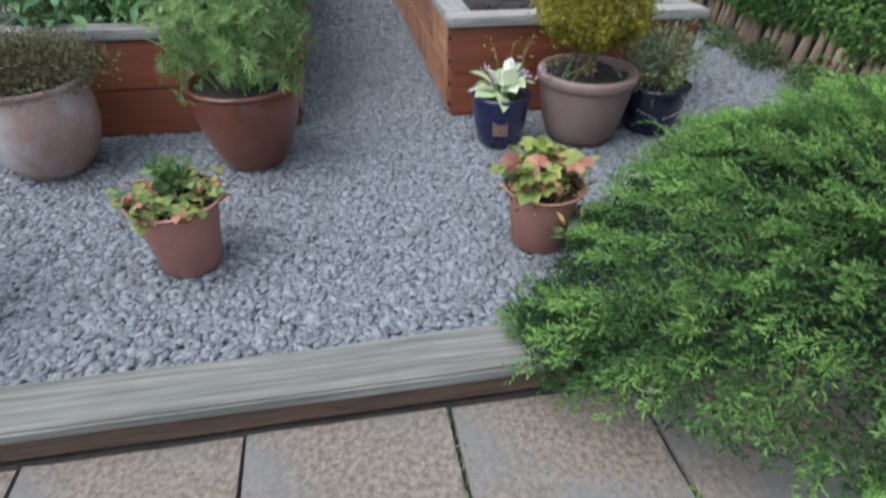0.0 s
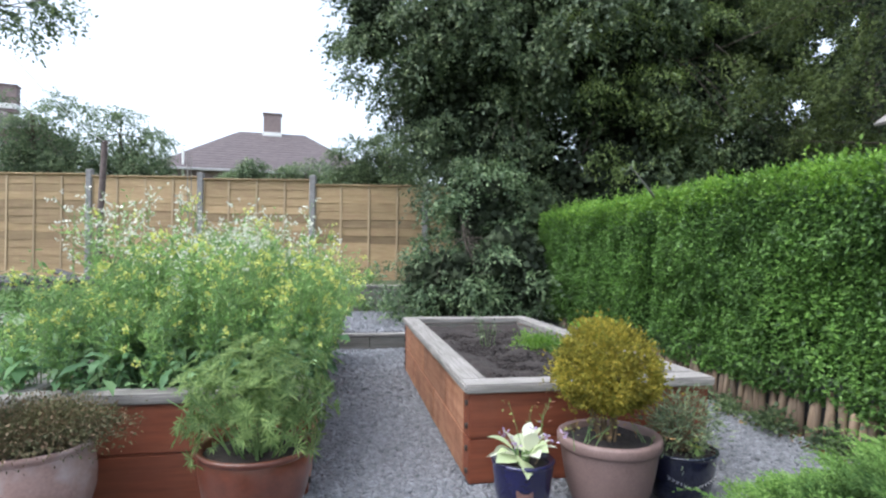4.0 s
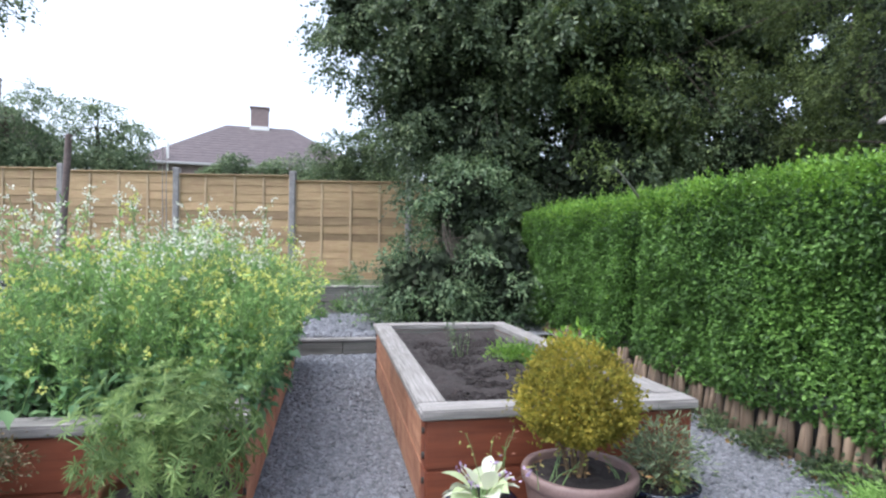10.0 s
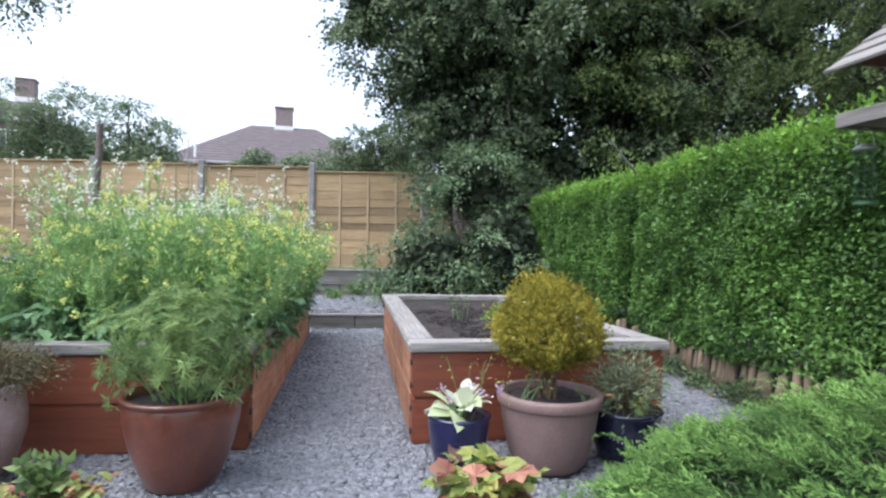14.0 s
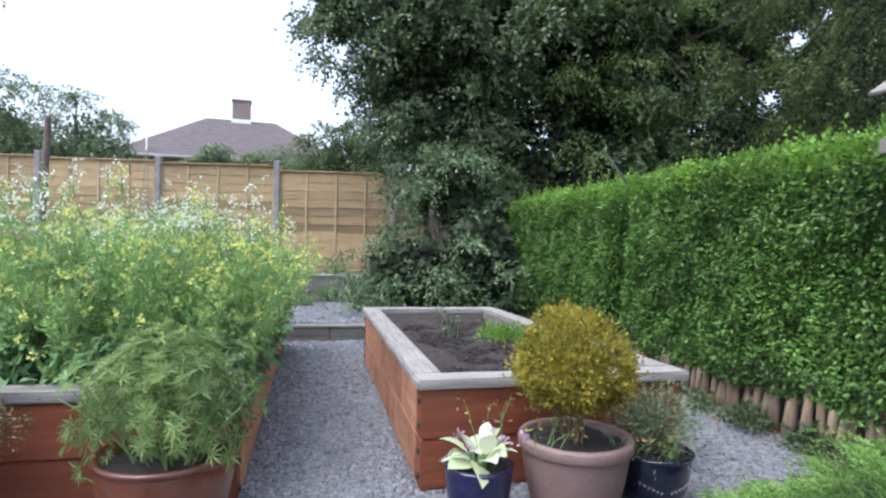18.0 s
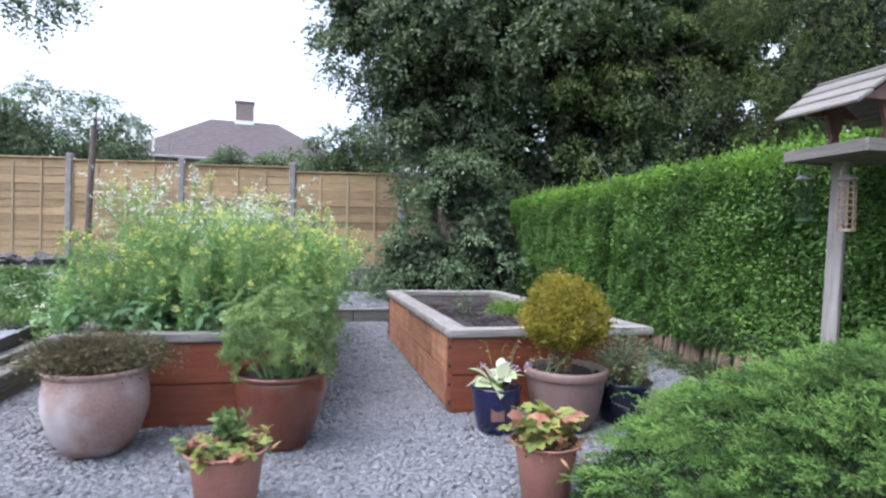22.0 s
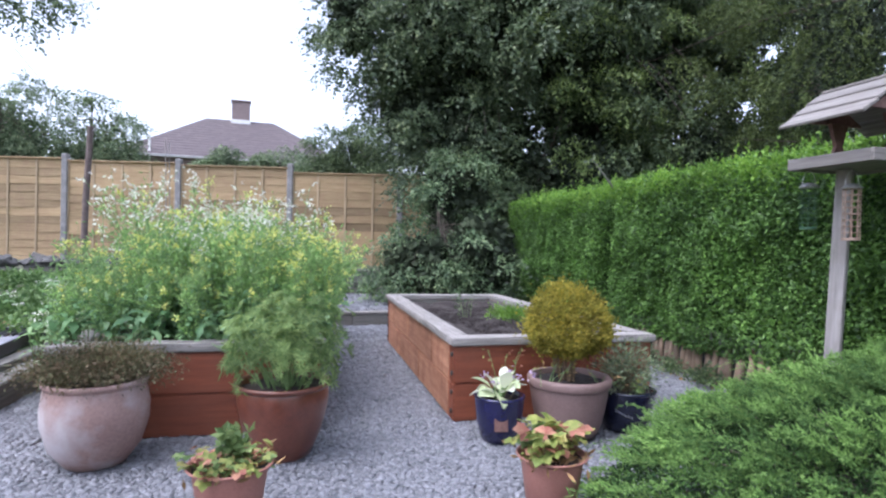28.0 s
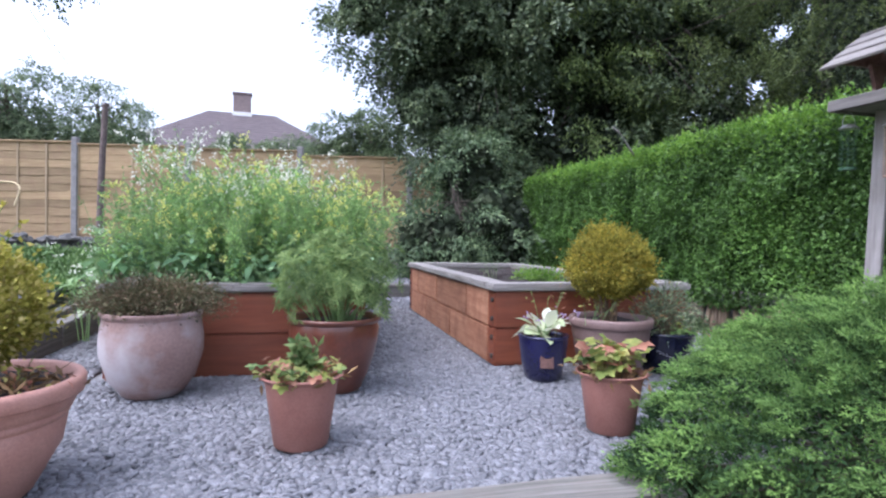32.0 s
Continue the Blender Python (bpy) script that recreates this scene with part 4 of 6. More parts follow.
# ---- spreading juniper ----
def juniper():
    t = thing("juniper", "low spreading juniper with feathery green sprays", "shrub")
    XS = [-0.18, 0.0, 0.26, 0.58, 0.95, 1.6, 2.3]

    def height(x, y):
        back = np.interp(x, XS, [-1.24, -1.14, -0.84, -0.62, -0.5, -0.53, -0.75])
        front = np.interp(x, XS, [-1.42, -1.54, -1.81, -2.13, -2.36, -2.45, -2.3])
        w = (y - front) / (back - front)
        top = np.interp(x, XS, [0.06, 0.15, 0.29, 0.44, 0.53, 0.58, 0.38])
        bumps = np.array([0.055 * noise.noise((a * 4.2, b * 4.2, 1)) + 0.025 * noise.noise((a * 10, b * 10, 5)) for a, b in zip(x, y)])
        return np.maximum(top * np.sqrt(np.clip(4 * w * (1 - w), 0, 1)) + bumps * np.clip(top / 0.2, 0.3, 1), -0.02), w

    # plumes: each an axis that leans outwards and nods, with short shoots all round it
    n, per, nl = 1500, 30, 6
    fx, fy = rng.uniform(-0.1, 2.3, n * 3), rng.uniform(-2.45, -0.55, n * 3)
    fh, fw = height(fx, fy)
    ok = (fw > 0.02) & (fw < 0.98)
    fx, fy, fh, fw = (q[ok][:n] for q in (fx, fy, fh, fw))
    n = len(fx)
    deep = rng.exponential(0.04, n)
    outer = deep < 0.035
    way = unit(np.stack([(fx - 1.35) * 0.8, (2 * fw - 1) * 0.8, 0.55 - 0.35 * np.abs(2 * fw - 1)], 1) + rng.normal(0, 0.17, (n, 3)))
    length = rng.uniform(0.13, 0.25, n)
    foot = np.stack([fx, fy, np.maximum(fh - deep, -0.03)], 1) - way * (length * 0.8)[:, None]
    foot[:, 2] = np.maximum(foot[:, 2], -0.06)
    u = np.linspace(0.15, 1, per)
    turn = np.arange(per) * 2.4
    a = unit(np.cross(way, [0.0, 0.0, 1.0]))
    b = np.cross(a, way)
    ring = a[:, None] * np.cos(turn)[None, :, None] + b[:, None] * (np.sin(turn) * 0.45)[None, :, None]
    at = foot[:, None] + way[:, None] * (u * length[:, None])[..., None] + np.array([0, 0, -0.035]) * (u ** 2)[None, :, None]
    shoot = unit(way[:, None] * 0.95 + ring * 0.85 + rng.normal(0, 0.14, (n, per, 3)))
    sl = length[:, None] * (0.27 - 0.15 * u)[None] * rng.uniform(0.75, 1.25, (n, per))
    v = np.linspace(0.15, 1, nl)
    p = at[:, :, None] + shoot[:, :, None] * (sl[..., None] * v)[..., None]
    d = shoot[:, :, None] + rng.normal(0, 0.42, p.shape)
    s = np.broadcast_to(0.0165 - 0.005 * v, p.shape[:3]) * rng.uniform(0.75, 1.25, p.shape[:3])
    fresh = outer[:, None, None] & (u > 0.6)[None, :, None] & (v > 0.3)[None, None, :]
    for name, mask, mat, label in (("spray_growth", ~fresh, L_JUNIPER, ""), ("fresh_growth", fresh, L_JUNIPER_TIP, "paler fresh shoot tips")):
        q = p[mask]
        part(name, blades(name, q, d[mask], s[mask], 0.3, 0.3, rng.normal(0, 0.6, (len(q), 3)) + [-0.2, -0.3, 1]), mat, t, label)
    # a few long pale leaders that hang out of the mound
    P, D, S = [], [], []
    for k in range(110):
        q = rng.integers(n)
        if fx[q] < 0.3:
            continue
        L = rng.uniform(0.08, 0.2)
        for j in range(26):
            g = j / 25
            P.append(foot[q] + way[q] * (length[q] * 0.9 + L * g) + [0, 0, -0.08 * g * g * L / 0.15]), D.append(way[q] + rng.normal(0, 0.45, 3)), S.append(0.02 * (1.1 - 0.6 * g))
    part("new_growth", blades("new_growth", np.array(P), np.array(D), np.array(S), 0.24, 0.3), L_JUNIPER_TIP, t, "long pale leading shoots")
    paths = []
    for j in range(160):
        e = foot[rng.integers(n)]
        paths.append(([(1.25 + 0.2 * rng.normal(), -1.3 + 0.1 * rng.normal(), 0.02), ((1.25 + e[0]) / 2, (e[1] - 1.3) / 2, e[2] * 0.5), tuple(e)], 0.012, 0.004))
    part("bough", tubes("bough", paths, 5), M_BARK, t)
    # small dark needles under the sprays, coloured as the mound's inner shade
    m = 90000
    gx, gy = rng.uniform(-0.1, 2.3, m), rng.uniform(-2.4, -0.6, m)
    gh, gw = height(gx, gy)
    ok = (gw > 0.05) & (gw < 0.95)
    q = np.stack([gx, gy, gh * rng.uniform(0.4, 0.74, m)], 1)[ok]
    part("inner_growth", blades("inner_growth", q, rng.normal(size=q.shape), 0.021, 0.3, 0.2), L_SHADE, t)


juniper()


# ---- pots ----
def pot(name, at, rim, base, high, mat, label, style="flower", group=""):
    """A turned pot with rim, wall thickness and soil."""
    t = thing(name, label, "plant pot", (at[0], at[1], 0), random.uniform(0, 360), group)
    R, B, H = rim / 2, base / 2, high
    if style == "flower":
        prof = [(0.001, 0), (B - 0.008, 0), (B, 0.006), (R * 0.86, H * 0.86), (R * 0.885, H * 0.91)]
        ring = [(R * 0.875, H * 0.9), (R * 0.92, H * 0.945), (R, H * 0.968), (R + 0.002, H * 0.985), (R - 0.003, H), (R * 0.93, H * 0.975), (R * 0.85, H * 0.88)]
    elif style in ("band", "grooved"):
        prof = [(0.001, 0), (B - 0.01, 0), (B, 0.01), (B + (R - B) * 0.55, H * 0.42), (R * 0.845, H * 0.64), (R * 0.835, H * 0.648), (R * 0.853, H * 0.66), (R * 0.885, H * 0.715), (R * 0.873, H * 0.723), (R * 0.893, H * 0.735), (R * 0.93, H * 0.8), (R * 0.945, H * 0.86)]
        ring = [(R * 0.94, H * 0.845), (R - 0.003, H * 0.85), (R, H * 0.87), (R + 0.002, H * 0.96), (R - 0.003, H * 0.995), (R - 0.012, H), (R - 0.024, H * 0.985), (R - 0.03, H * 0.85)]
        if style == "band":
            prof = [(0.001, 0), (B - 0.014, 0), (B, 0.012), (B * 1.11, H * 0.1), (R * 0.79, H * 0.27), (R * 0.86, H * 0.48), (R * 0.915, H * 0.7), (R * 0.945, H * 0.86)]
    elif style == "belly":
        prof = [(0.001, 0), (B - 0.012, 0), (B, 0.008), (B + (R - B) * 0.62, H * 0.22), (R * 0.99, H * 0.5), (R * 1.0, H * 0.68), (R * 0.955, H * 0.86), (R * 0.93, H * 0.92)]
        ring = [(R * 0.925, H * 0.91), (R * 0.955, H * 0.935), (R * 0.985, H * 0.965), (R * 0.98, H * 0.992), (R * 0.94, H), (R * 0.89, H * 0.985), (R * 0.87, H * 0.85)]
    elif style == "vase":
        prof = [(0.001, 0), (B - 0.012, 0), (B, 0.01), (B + (R - B) * 0.36, H * 0.25), (B + (R - B) * 0.68, H * 0.5), (R * 0.945, H * 0.74), (R * 0.945, H * 0.86), (R * 0.925, H * 0.92)]
        ring = [(R * 0.92, H * 0.915), (R * 0.955, H * 0.935), (R, H * 0.965), (R * 0.998, H * 0.99), (R * 0.95, H), (R * 0.89, H * 0.985), (R * 0.87, H * 0.85)]
    else:  # straight glazed cup
        prof = [(0.001, 0), (B - 0.012, 0), (B, 0.012), (B + (R - B) * 0.6, H * 0.45), (R * 0.97, H * 0.85), (R * 0.975, H * 0.93)]
        ring = [(R * 0.97, H * 0.92), (R, H * 0.945), (R + 0.002, H * 0.98), (R - 0.005, H), (R - 0.016, H * 0.99), (R - 0.022, H * 0.85)]
    part("body", lathe(prof, 48), mat, t, "", True)
    part("rim", ring_lathe(ring), mat, t, "", True)
    part("soil", soil_disc(R * (0.865 if style == "flower" else 0.93), H * 0.9), M_SOIL, t, "dark potting soil", True)
    return t


def ring_lathe(ring, segs=48):
    bm = lathe(ring, segs)
    bm.faces.ensure_lookup_table()
    bmesh.ops.delete(bm, geom=[f for f in bm.faces if len(f.verts) > 4], context="FACES_ONLY")
    return bm


def soil_disc(r, z):
    bm = bmesh.new()
    rings = [[bm.verts.new((0, 0, z + 0.006))]]
    for k in range(1, 9):
        q = r * k / 8
        rings.append([bm.verts.new((q * math.cos(a), q * math.sin(a), z + 0.012 * noise.noise((q * 30 * math.cos(a), q * 30 * math.sin(a), r)) + 0.004 * random.random())) for a in np.linspace(0, 2 * math.pi, 32, endpoint=False)])
    for s in range(32):
        bm.faces.new((rings[0][0], rings[1][s], rings[1][(s + 1) % 32]))
        for a, b in zip(rings[1:], rings[2:]):
            bm.faces.new((a[s], b[s], b[(s + 1) % 32], a[(s + 1) % 32]))
    return bm


POT_L, POT_R = (-0.87, -0.865), (0.075, -0.92)
BLUE, BEIGE, NAVY = (0.132, -0.262), (0.45, -0.262), (0.75, -0.225)
BROWN, BIG, FAT = (-0.75, -0.272), (-1.408, -0.235), (-1.592, -1.07)
pot("flower_pot", POT_L, 0.234, 0.152, 0.205, M_TERRA, "plain terracotta-coloured flower pot on the gravel", group="flower pots")
pot("flower_pot", POT_R, 0.22, 0.145, 0.188, M_TERRA, "plain terracotta-coloured flower pot beside the juniper", group="flower pots")
blue = pot("blue_pot", BLUE, 0.216, 0.155, 0.194, M_BLUE, "glazed royal-blue pot with a small brown motif", "cup")
pot("taupe_planter", BEIGE, 0.36, 0.225, 0.264, M_BEIGE, "large taupe plastic planter with a thick rolled rim", "band")
navy = pot("navy_pot", NAVY, 0.262, 0.19, 0.188, M_NAVY, "dark navy glazed pot with pale leaf sprays", "cup")
pot("brown_pot", BROWN, 0.364, 0.215, 0.288, M_BROWN, "glossy red-brown glazed pot", "vase")
pot("clay_urn", BIG, 0.352, 0.205, 0.312, M_OLDCLAY, "bulging old clay pot with white lime bloom", "belly")
pot("round_planter", FAT, 0.46, 0.26, 0.264, M_TERRA_PINK, "wide pink terracotta planter with a rolled rim", "grooved")

# motif on the blue pot, leaf sprays on the navy one
sq = part("motif", box(-0.028, 0.028, -0.003, 0.003, -0.04, 0.04, 0.002), M_RUST, blue, "brown square motif")
sq.matrix_parent_inverse = blue.matrix_basis.inverted()
sq.matrix_basis = pose(BLUE[0] - 0.022, BLUE[1] - 0.092, 0.105, -9, 0, -12)
paths = []
for s in (-1, 1):
    for k in range(6):
        a = math.radians(-100 + s * (6 + 6 * k))
        r, z = 0.122 + 0.0016 * k, 0.085 + 0.005 * k
        b = a + s * 0.07
        paths.append(([(r * math.cos(a), r * math.sin(a), z), ((r + 0.003) * math.cos(b), (r + 0.003) * math.sin(b), z + 0.008)], 0.0012, 0.0005))
        paths.append(([(r * math.cos(a), r * math.sin(a), z), ((r + 0.002) * math.cos(b), (r + 0.002) * math.sin(b), z - 0.004)], 0.0012, 0.0005))
sp = part("leaf_spray", tubes("leaf_spray", paths, 4), M_CONCRETE, navy, "pale painted leaf sprays")
sp.matrix_parent_inverse = navy.matrix_basis.inverted()
sp.matrix_basis = pose(NAVY[0], NAVY[1], 0)


# ---- plants in pots ----
def stems_from(at, n, lean, high, r=0.003, spread=0.05, bend=0.3):
    """Curved stems from one foot; returns the paths."""
    out = []
    for _ in range(n):
        a, l = rng.uniform(0, 2 * np.pi), lean * rng.random() ** 0.6
        h = high * rng.uniform(0.65, 1.05)
        d = np.array([math.cos(a), math.sin(a), 0])
        u = np.linspace(0, 1, 6)[:, None]
        p = np.asarray(at) + d * spread * rng.random() + d * l * (u ** (1 + bend)) + np.array([0, 0, h]) * u * (1 - 0.15 * u)
        out.append((p + rng.normal(0, 0.004, (6, 3)) * u, r, r * 0.5))
    return out


def topiary(at, z, r, squash, label, mat=L_GOLD, stem=0.06):
    t = thing("box_ball", label, "clipped shrub", (at[0], at[1], z))
    n = 12000
    d = unit(rng.normal(size=(n, 3)))
    lump = np.array([0.14 * noise.noise((*(q * 2.2 + at[0] * 7),)) + 0.16 * noise.noise((*(q * 6 + 3),)) for q in d])
    rad = r * (1 + lump) * np.where(rng.random(n) < 0.38, 1 + rng.exponential(0.06, n), 1 - rng.exponential(0.06, n))
    c = np.array([0, 0, stem + r * squash * 0.92])
    rad = rad * np.where(d[:, 2] < -0.2, 1 + 0.42 * (d[:, 2] + 0.2), 1.0)
    p = c + d * rad[:, None] * np.array([1, 1, squash])
    part("foliage", blades("foliage", p, d * 0.7 + rng.normal(0, 0.55, (n, 3)) + [0, 0, 0.25], rng.uniform(0.01, 0.019, n), 0.62, 0.25), mat, t)
    q = unit(rng.normal(size=(500, 3))) * rng.uniform(0.3, 0.7, (500, 1)) * r * np.array([1, 1, squash]) + c
    part("inner_growth", blades("inner_growth", q, rng.normal(size=q.shape), 0.035, 0.6, 0.1), mat, t)
    if mat is L_LIME:
        up = stems_from((0, 0, stem + r * squash * 1.6), 9, 0.07, 0.17, 0.002, 0.06)
        part("shoot_growth", tubes("shoot_growth", up, 4), M_STEM, t)
        q = np.concatenate([np.repeat(a, 4, 0) for a, *_ in up])
        part("new_growth", blades("new_growth", q, rng.normal(size=q.shape) + [0, 0, 0.4], 0.02, 0.5, 0.2), mat, t, "upright yellow new shoots")
    part("stalk", tubes("stalk", stems_from((0, 0, -0.01), 14, r * 0.5, stem + r * 0.7, 0.0055, 0.03), 5), M_TWIG, t)
    return t


topiary((BEIGE[0] - 0.012, BEIGE[1]), 0.23, 0.171, 1.0, "clipped golden-yellow box ball on twiggy stems", stem=0.085)
topiary((FAT[0] - 0.015, FAT[1] + 0.02), 0.222, 0.152, 0.98, "clipped yellow-green box ball in the round planter", L_LIME, 0.045)


def palmate(at, z):
    t = thing("palmate_plant", "bushy plant of finely divided light green leaves", "potted plant", (at[0], at[1], z))
    st = stems_from((0, 0, 0), 46, 0.22, 0.3, 0.0035, 0.1, 0.1)
    part("stalk", tubes("stalk", st, 5), M_STEM, t)
    n, per = 520, 9
    d = unit(rng.normal(size=(n * 3, 3)))
    d = d[d[:, 2] > -0.42][:n]
    lump = np.array([noise.noise((*(q * 2.6 + 4),)) for q in d])
    r = (1 + 0.42 * lump) * (1 - np.minimum(rng.exponential(0.24, n), 0.75))
    q = d * r[:, None] * np.array([0.245, 0.23, 0.225]) + np.array([-0.02, 0, 0.14])
    face = unit(d * 0.8 + rng.normal(0, 0.35, (n, 3)) + [0, 0, 0.35])
    a0 = unit(np.cross(face, rng.normal(size=(n, 3))))
    b0 = np.cross(face, a0)
    ang = np.arange(per) * 2 * np.pi / (per + 1.5)
    way = a0[:, None] * np.cos(ang)[None, :, None] + b0[:, None] * np.sin(ang)[None, :, None] + face[:, None] * rng.uniform(0.0, 0.5, (n, 1, 1))
    size = np.repeat(rng.uniform(0.026, 0.046, n), per) * rng.uniform(0.8, 1.1, n * per)
    part("leaf_mass", blades("leaf_mass", np.repeat(q, per, 0), way.reshape(-1, 3), size, 0.16, 0.15, np.repeat(face, per, 0), droop=0.15), L_PALM, t)
    return t


palmate((BROWN[0] + 0.02, BROWN[1]), 0.255)


def hosta(at, z):
    t = thing("hosta", "hosta with large cream and green variegated leaves", "potted plant", (at[0], at[1], z))
    bm = bmesh.new()
    st = []
    for k in range(19):
        a = k * 2.4 + 0.3 * random.random()
        tilt = random.uniform(0.3, 1.22)
        L, W = random.uniform(0.075, 0.12), random.uniform(0.024, 0.036)
        twist, curl = random.uniform(-0.7, 0.7), random.uniform(0.01, 0.05)
        foot = Vector((math.cos(a) * 0.035, math.sin(a) * 0.035, 0.035 + 0.05 * (1 - tilt)))
        st.append(([(0.01 * math.cos(a), 0.01 * math.sin(a), -0.02), tuple(foot * 0.7), tuple(foot)], 0.004, 0.003))
        rows = []
        for i in range(7):
            u = i / 6
            w = W * math.sin(math.pi * min(1, u * 0.93 + 0.07)) ** 0.9 * (1.12 - 0.5 * u)
            out = foot + Vector((math.cos(a), math.sin(a), 0)) * (L * u * math.sin(tilt * 1.4) * 0.9) + Vector((0, 0, L * u * math.cos(tilt * 1.2) - curl * u * u))
            s = Vector((-math.sin(a), math.cos(a), twist)) * w
            rows.append([bm.verts.new(out - s + Vector((0, 0, w * 0.35))), bm.verts.new(out), bm.verts.new(out + s + Vector((0, 0, w * 0.35)))])
        for p, q in zip(rows, rows[1:]):
            bm.faces.new((p[0], p[1], q[1], q[0]))
            bm.faces.new((p[1], p[2], q[2], q[1]))
    part("leaf_mass", bm, L_HOSTA, t, "cream leaves edged green", True)
    part("stalk", tubes("stalk", st, 5), M_STEM, t)
    fl = stems_from((0, 0, 0), 5, 0.1, 0.15, 0.0018, 0.05)
    part("flower_stalk", tubes("flower_stalk", fl, 4), M_TWIG, t)
    tips = np.concatenate([np.repeat(p[-1:], 9, 0) + rng.normal(0, 0.01, (9, 3)) for p, *_ in fl])
    part("bloom", blades("bloom", tips, rng.normal(size=tips.shape), 0.016, 0.6, 0.2), L_LILAC, t, "small lilac flowers")
    return t


hosta(BLUE, 0.168)


def leafy_pot(name, label, at, z, n, lean, high, size, mats, width=0.8, per=4, dead=0, lobes=1):
    """Stems that each carry a few broad leaves."""
    t = thing(name, label, "potted plant", (at[0], at[1], z))
    st = stems_from((0, 0, -0.01), n, lean, high, 0.002, 0.07)
    part("stalk", tubes("stalk", st, 4), M_TWIG if dead else M_STEM, t)
    for m, (mat, share) in enumerate(mats):
        P, D = [], []
        for pts, *_ in st:
            if rng.random() > share:
                continue
            for k in range(per):
                q = pts[-1 - rng.integers(0, 3)]
                P.append(q + rng.normal(0, 0.012, 3)), D.append(unit(q * [1, 1, 0]) * 0.7 + rng.normal(0, 0.6, 3) + [0, 0, 0.1])
        if P:
            P, D = np.array(P), np.array(D)
            nrm = unit(np.array([0, 0, 1.0]) + 0.4 * rng.normal(size=P.shape))
            S = size * rng.uniform(0.6, 1.2, len(P))
            if lobes > 1:
                D = unit(D - nrm * np.sum(D * nrm, 1, keepdims=True))
                S2 = np.cross(nrm, D)
                ang = np.linspace(-1, 1, lobes) * (2.0 if lobes > 3 else 1.2)
                D = (D[:, None] * np.cos(ang)[None, :, None] + S2[:, None] * np.sin(ang)[None, :, None]).reshape(-1, 3)
                S = (S[:, None] * (1 - 0.25 * np.abs(ang) / 2)).reshape(-1)
                P, nrm = np.repeat(P, lobes, 0), np.repeat(nrm, lobes, 0)
            part("leaf_mass", blades("leaf_mass", P, D, S, width, 0.1, nrm, 0.6, 0.15), mat, t)
    if dead:
        P = np.stack([rng.normal(0, 0.05, dead), rng.normal(0, 0.05, dead), rng.uniform(0, 0.03, dead)], 1)
        part("litter", blades("litter", P, rng.normal(size=P.shape) * [1, 1, 0.4], 0.04, 0.25, 0.2), L_DEAD, t, "dry brown stalks and litter")
    return t


leafy_pot("strawberry_plant", "sparse plant with green and reddened leaves", POT_L, 0.186, 36, 0.075, 0.06, 0.026, [(L_STRAW, 0.7), (L_RED, 0.4), (L_PALM, 0.4)], 0.85, 3, 70, 3)
leafy_pot("heuchera", "yellow-green plant with lobed leaves and dry stalks", POT_R, 0.166, 34, 0.07, 0.125, 0.042, [(L_STRAW, 0.95), (L_PALM, 0.3), (L_RED, 0.3)], 0.9, 2, 220, 5)
seedling = thing("self_sown_seedling", "upright seedling with a tuft of divided leaves", "potted plant", (POT_L[0] + 0.005, POT_L[1] + 0.02, 0.186))
st = stems_from((0, 0, -0.01), 7, 0.035, 0.15, 0.002, 0.01)
part("stalk", tubes("stalk", st, 4), M_STEM, seedling)
P = np.repeat(np.concatenate([p[2:] for p, *_ in st]) + rng.normal(0, 0.008, (28, 3)), 6, 0)
part("leaf_mass", blades("leaf_mass", P, rng.normal(size=P.shape) + [0, 0, 0.3], rng.uniform(0.02, 0.038, len(P)), 0.52, 0.15, droop=0.15), L_PALM, seedling)
leafy_pot("weed_tuft", "straggly weeds and dry stalks in the planter", (FAT[0] + 0.11, FAT[1] - 0.02), 0.242, 18, 0.09, 0.08, 0.025, [(L_STRAW, 0.7), (L_RED, 0.5)], 0.4, 3, 110)


def tufted(name, label, at, z, radii, n, size, mat, width, droop=0.0, stem=M_TWIG):
    t = thing(name, label, "potted plant", (at[0], at[1], z))
    p, d, s, c = puffs(n, (0, 0, 0.02), radii, 16, 0.03, size, 0.3, -0.12, 0.22, at[0] * 3)
    part("foliage", blades("foliage", p, d + [0, 0, 0.3], s, width, 0.2), mat, t)
    k = c[rng.choice(len(c), 40)]
    part("stalk", tubes("stalk", [([(0, 0, -0.03), tuple(q * [0.5, 0.5, 0.8]), tuple(q)], 0.004, 0.002) for q in k], 4), stem, t)
    return t


tufted("heath_plant", "low spreading brown-green heath spilling over the rim", (BIG[0], BIG[1]), 0.312, (0.25, 0.19, 0.085), 1300, 0.012, L_HEATH, 0.45)
tufted("lavender", "grey-green lavender with thin upright leaves", NAVY, 0.19, (0.13, 0.13, 0.2), 120, 0.028, L_LAV, 0.2)
leafy_pot("mint", "small bright green leaves at the pot's rim", (NAVY[0] + 0.02, NAVY[1] - 0.03), 0.185, 8, 0.05, 0.06, 0.026, [(L_STRAW, 0.4), (L_PALM, 1.0)], 0.7, 4)


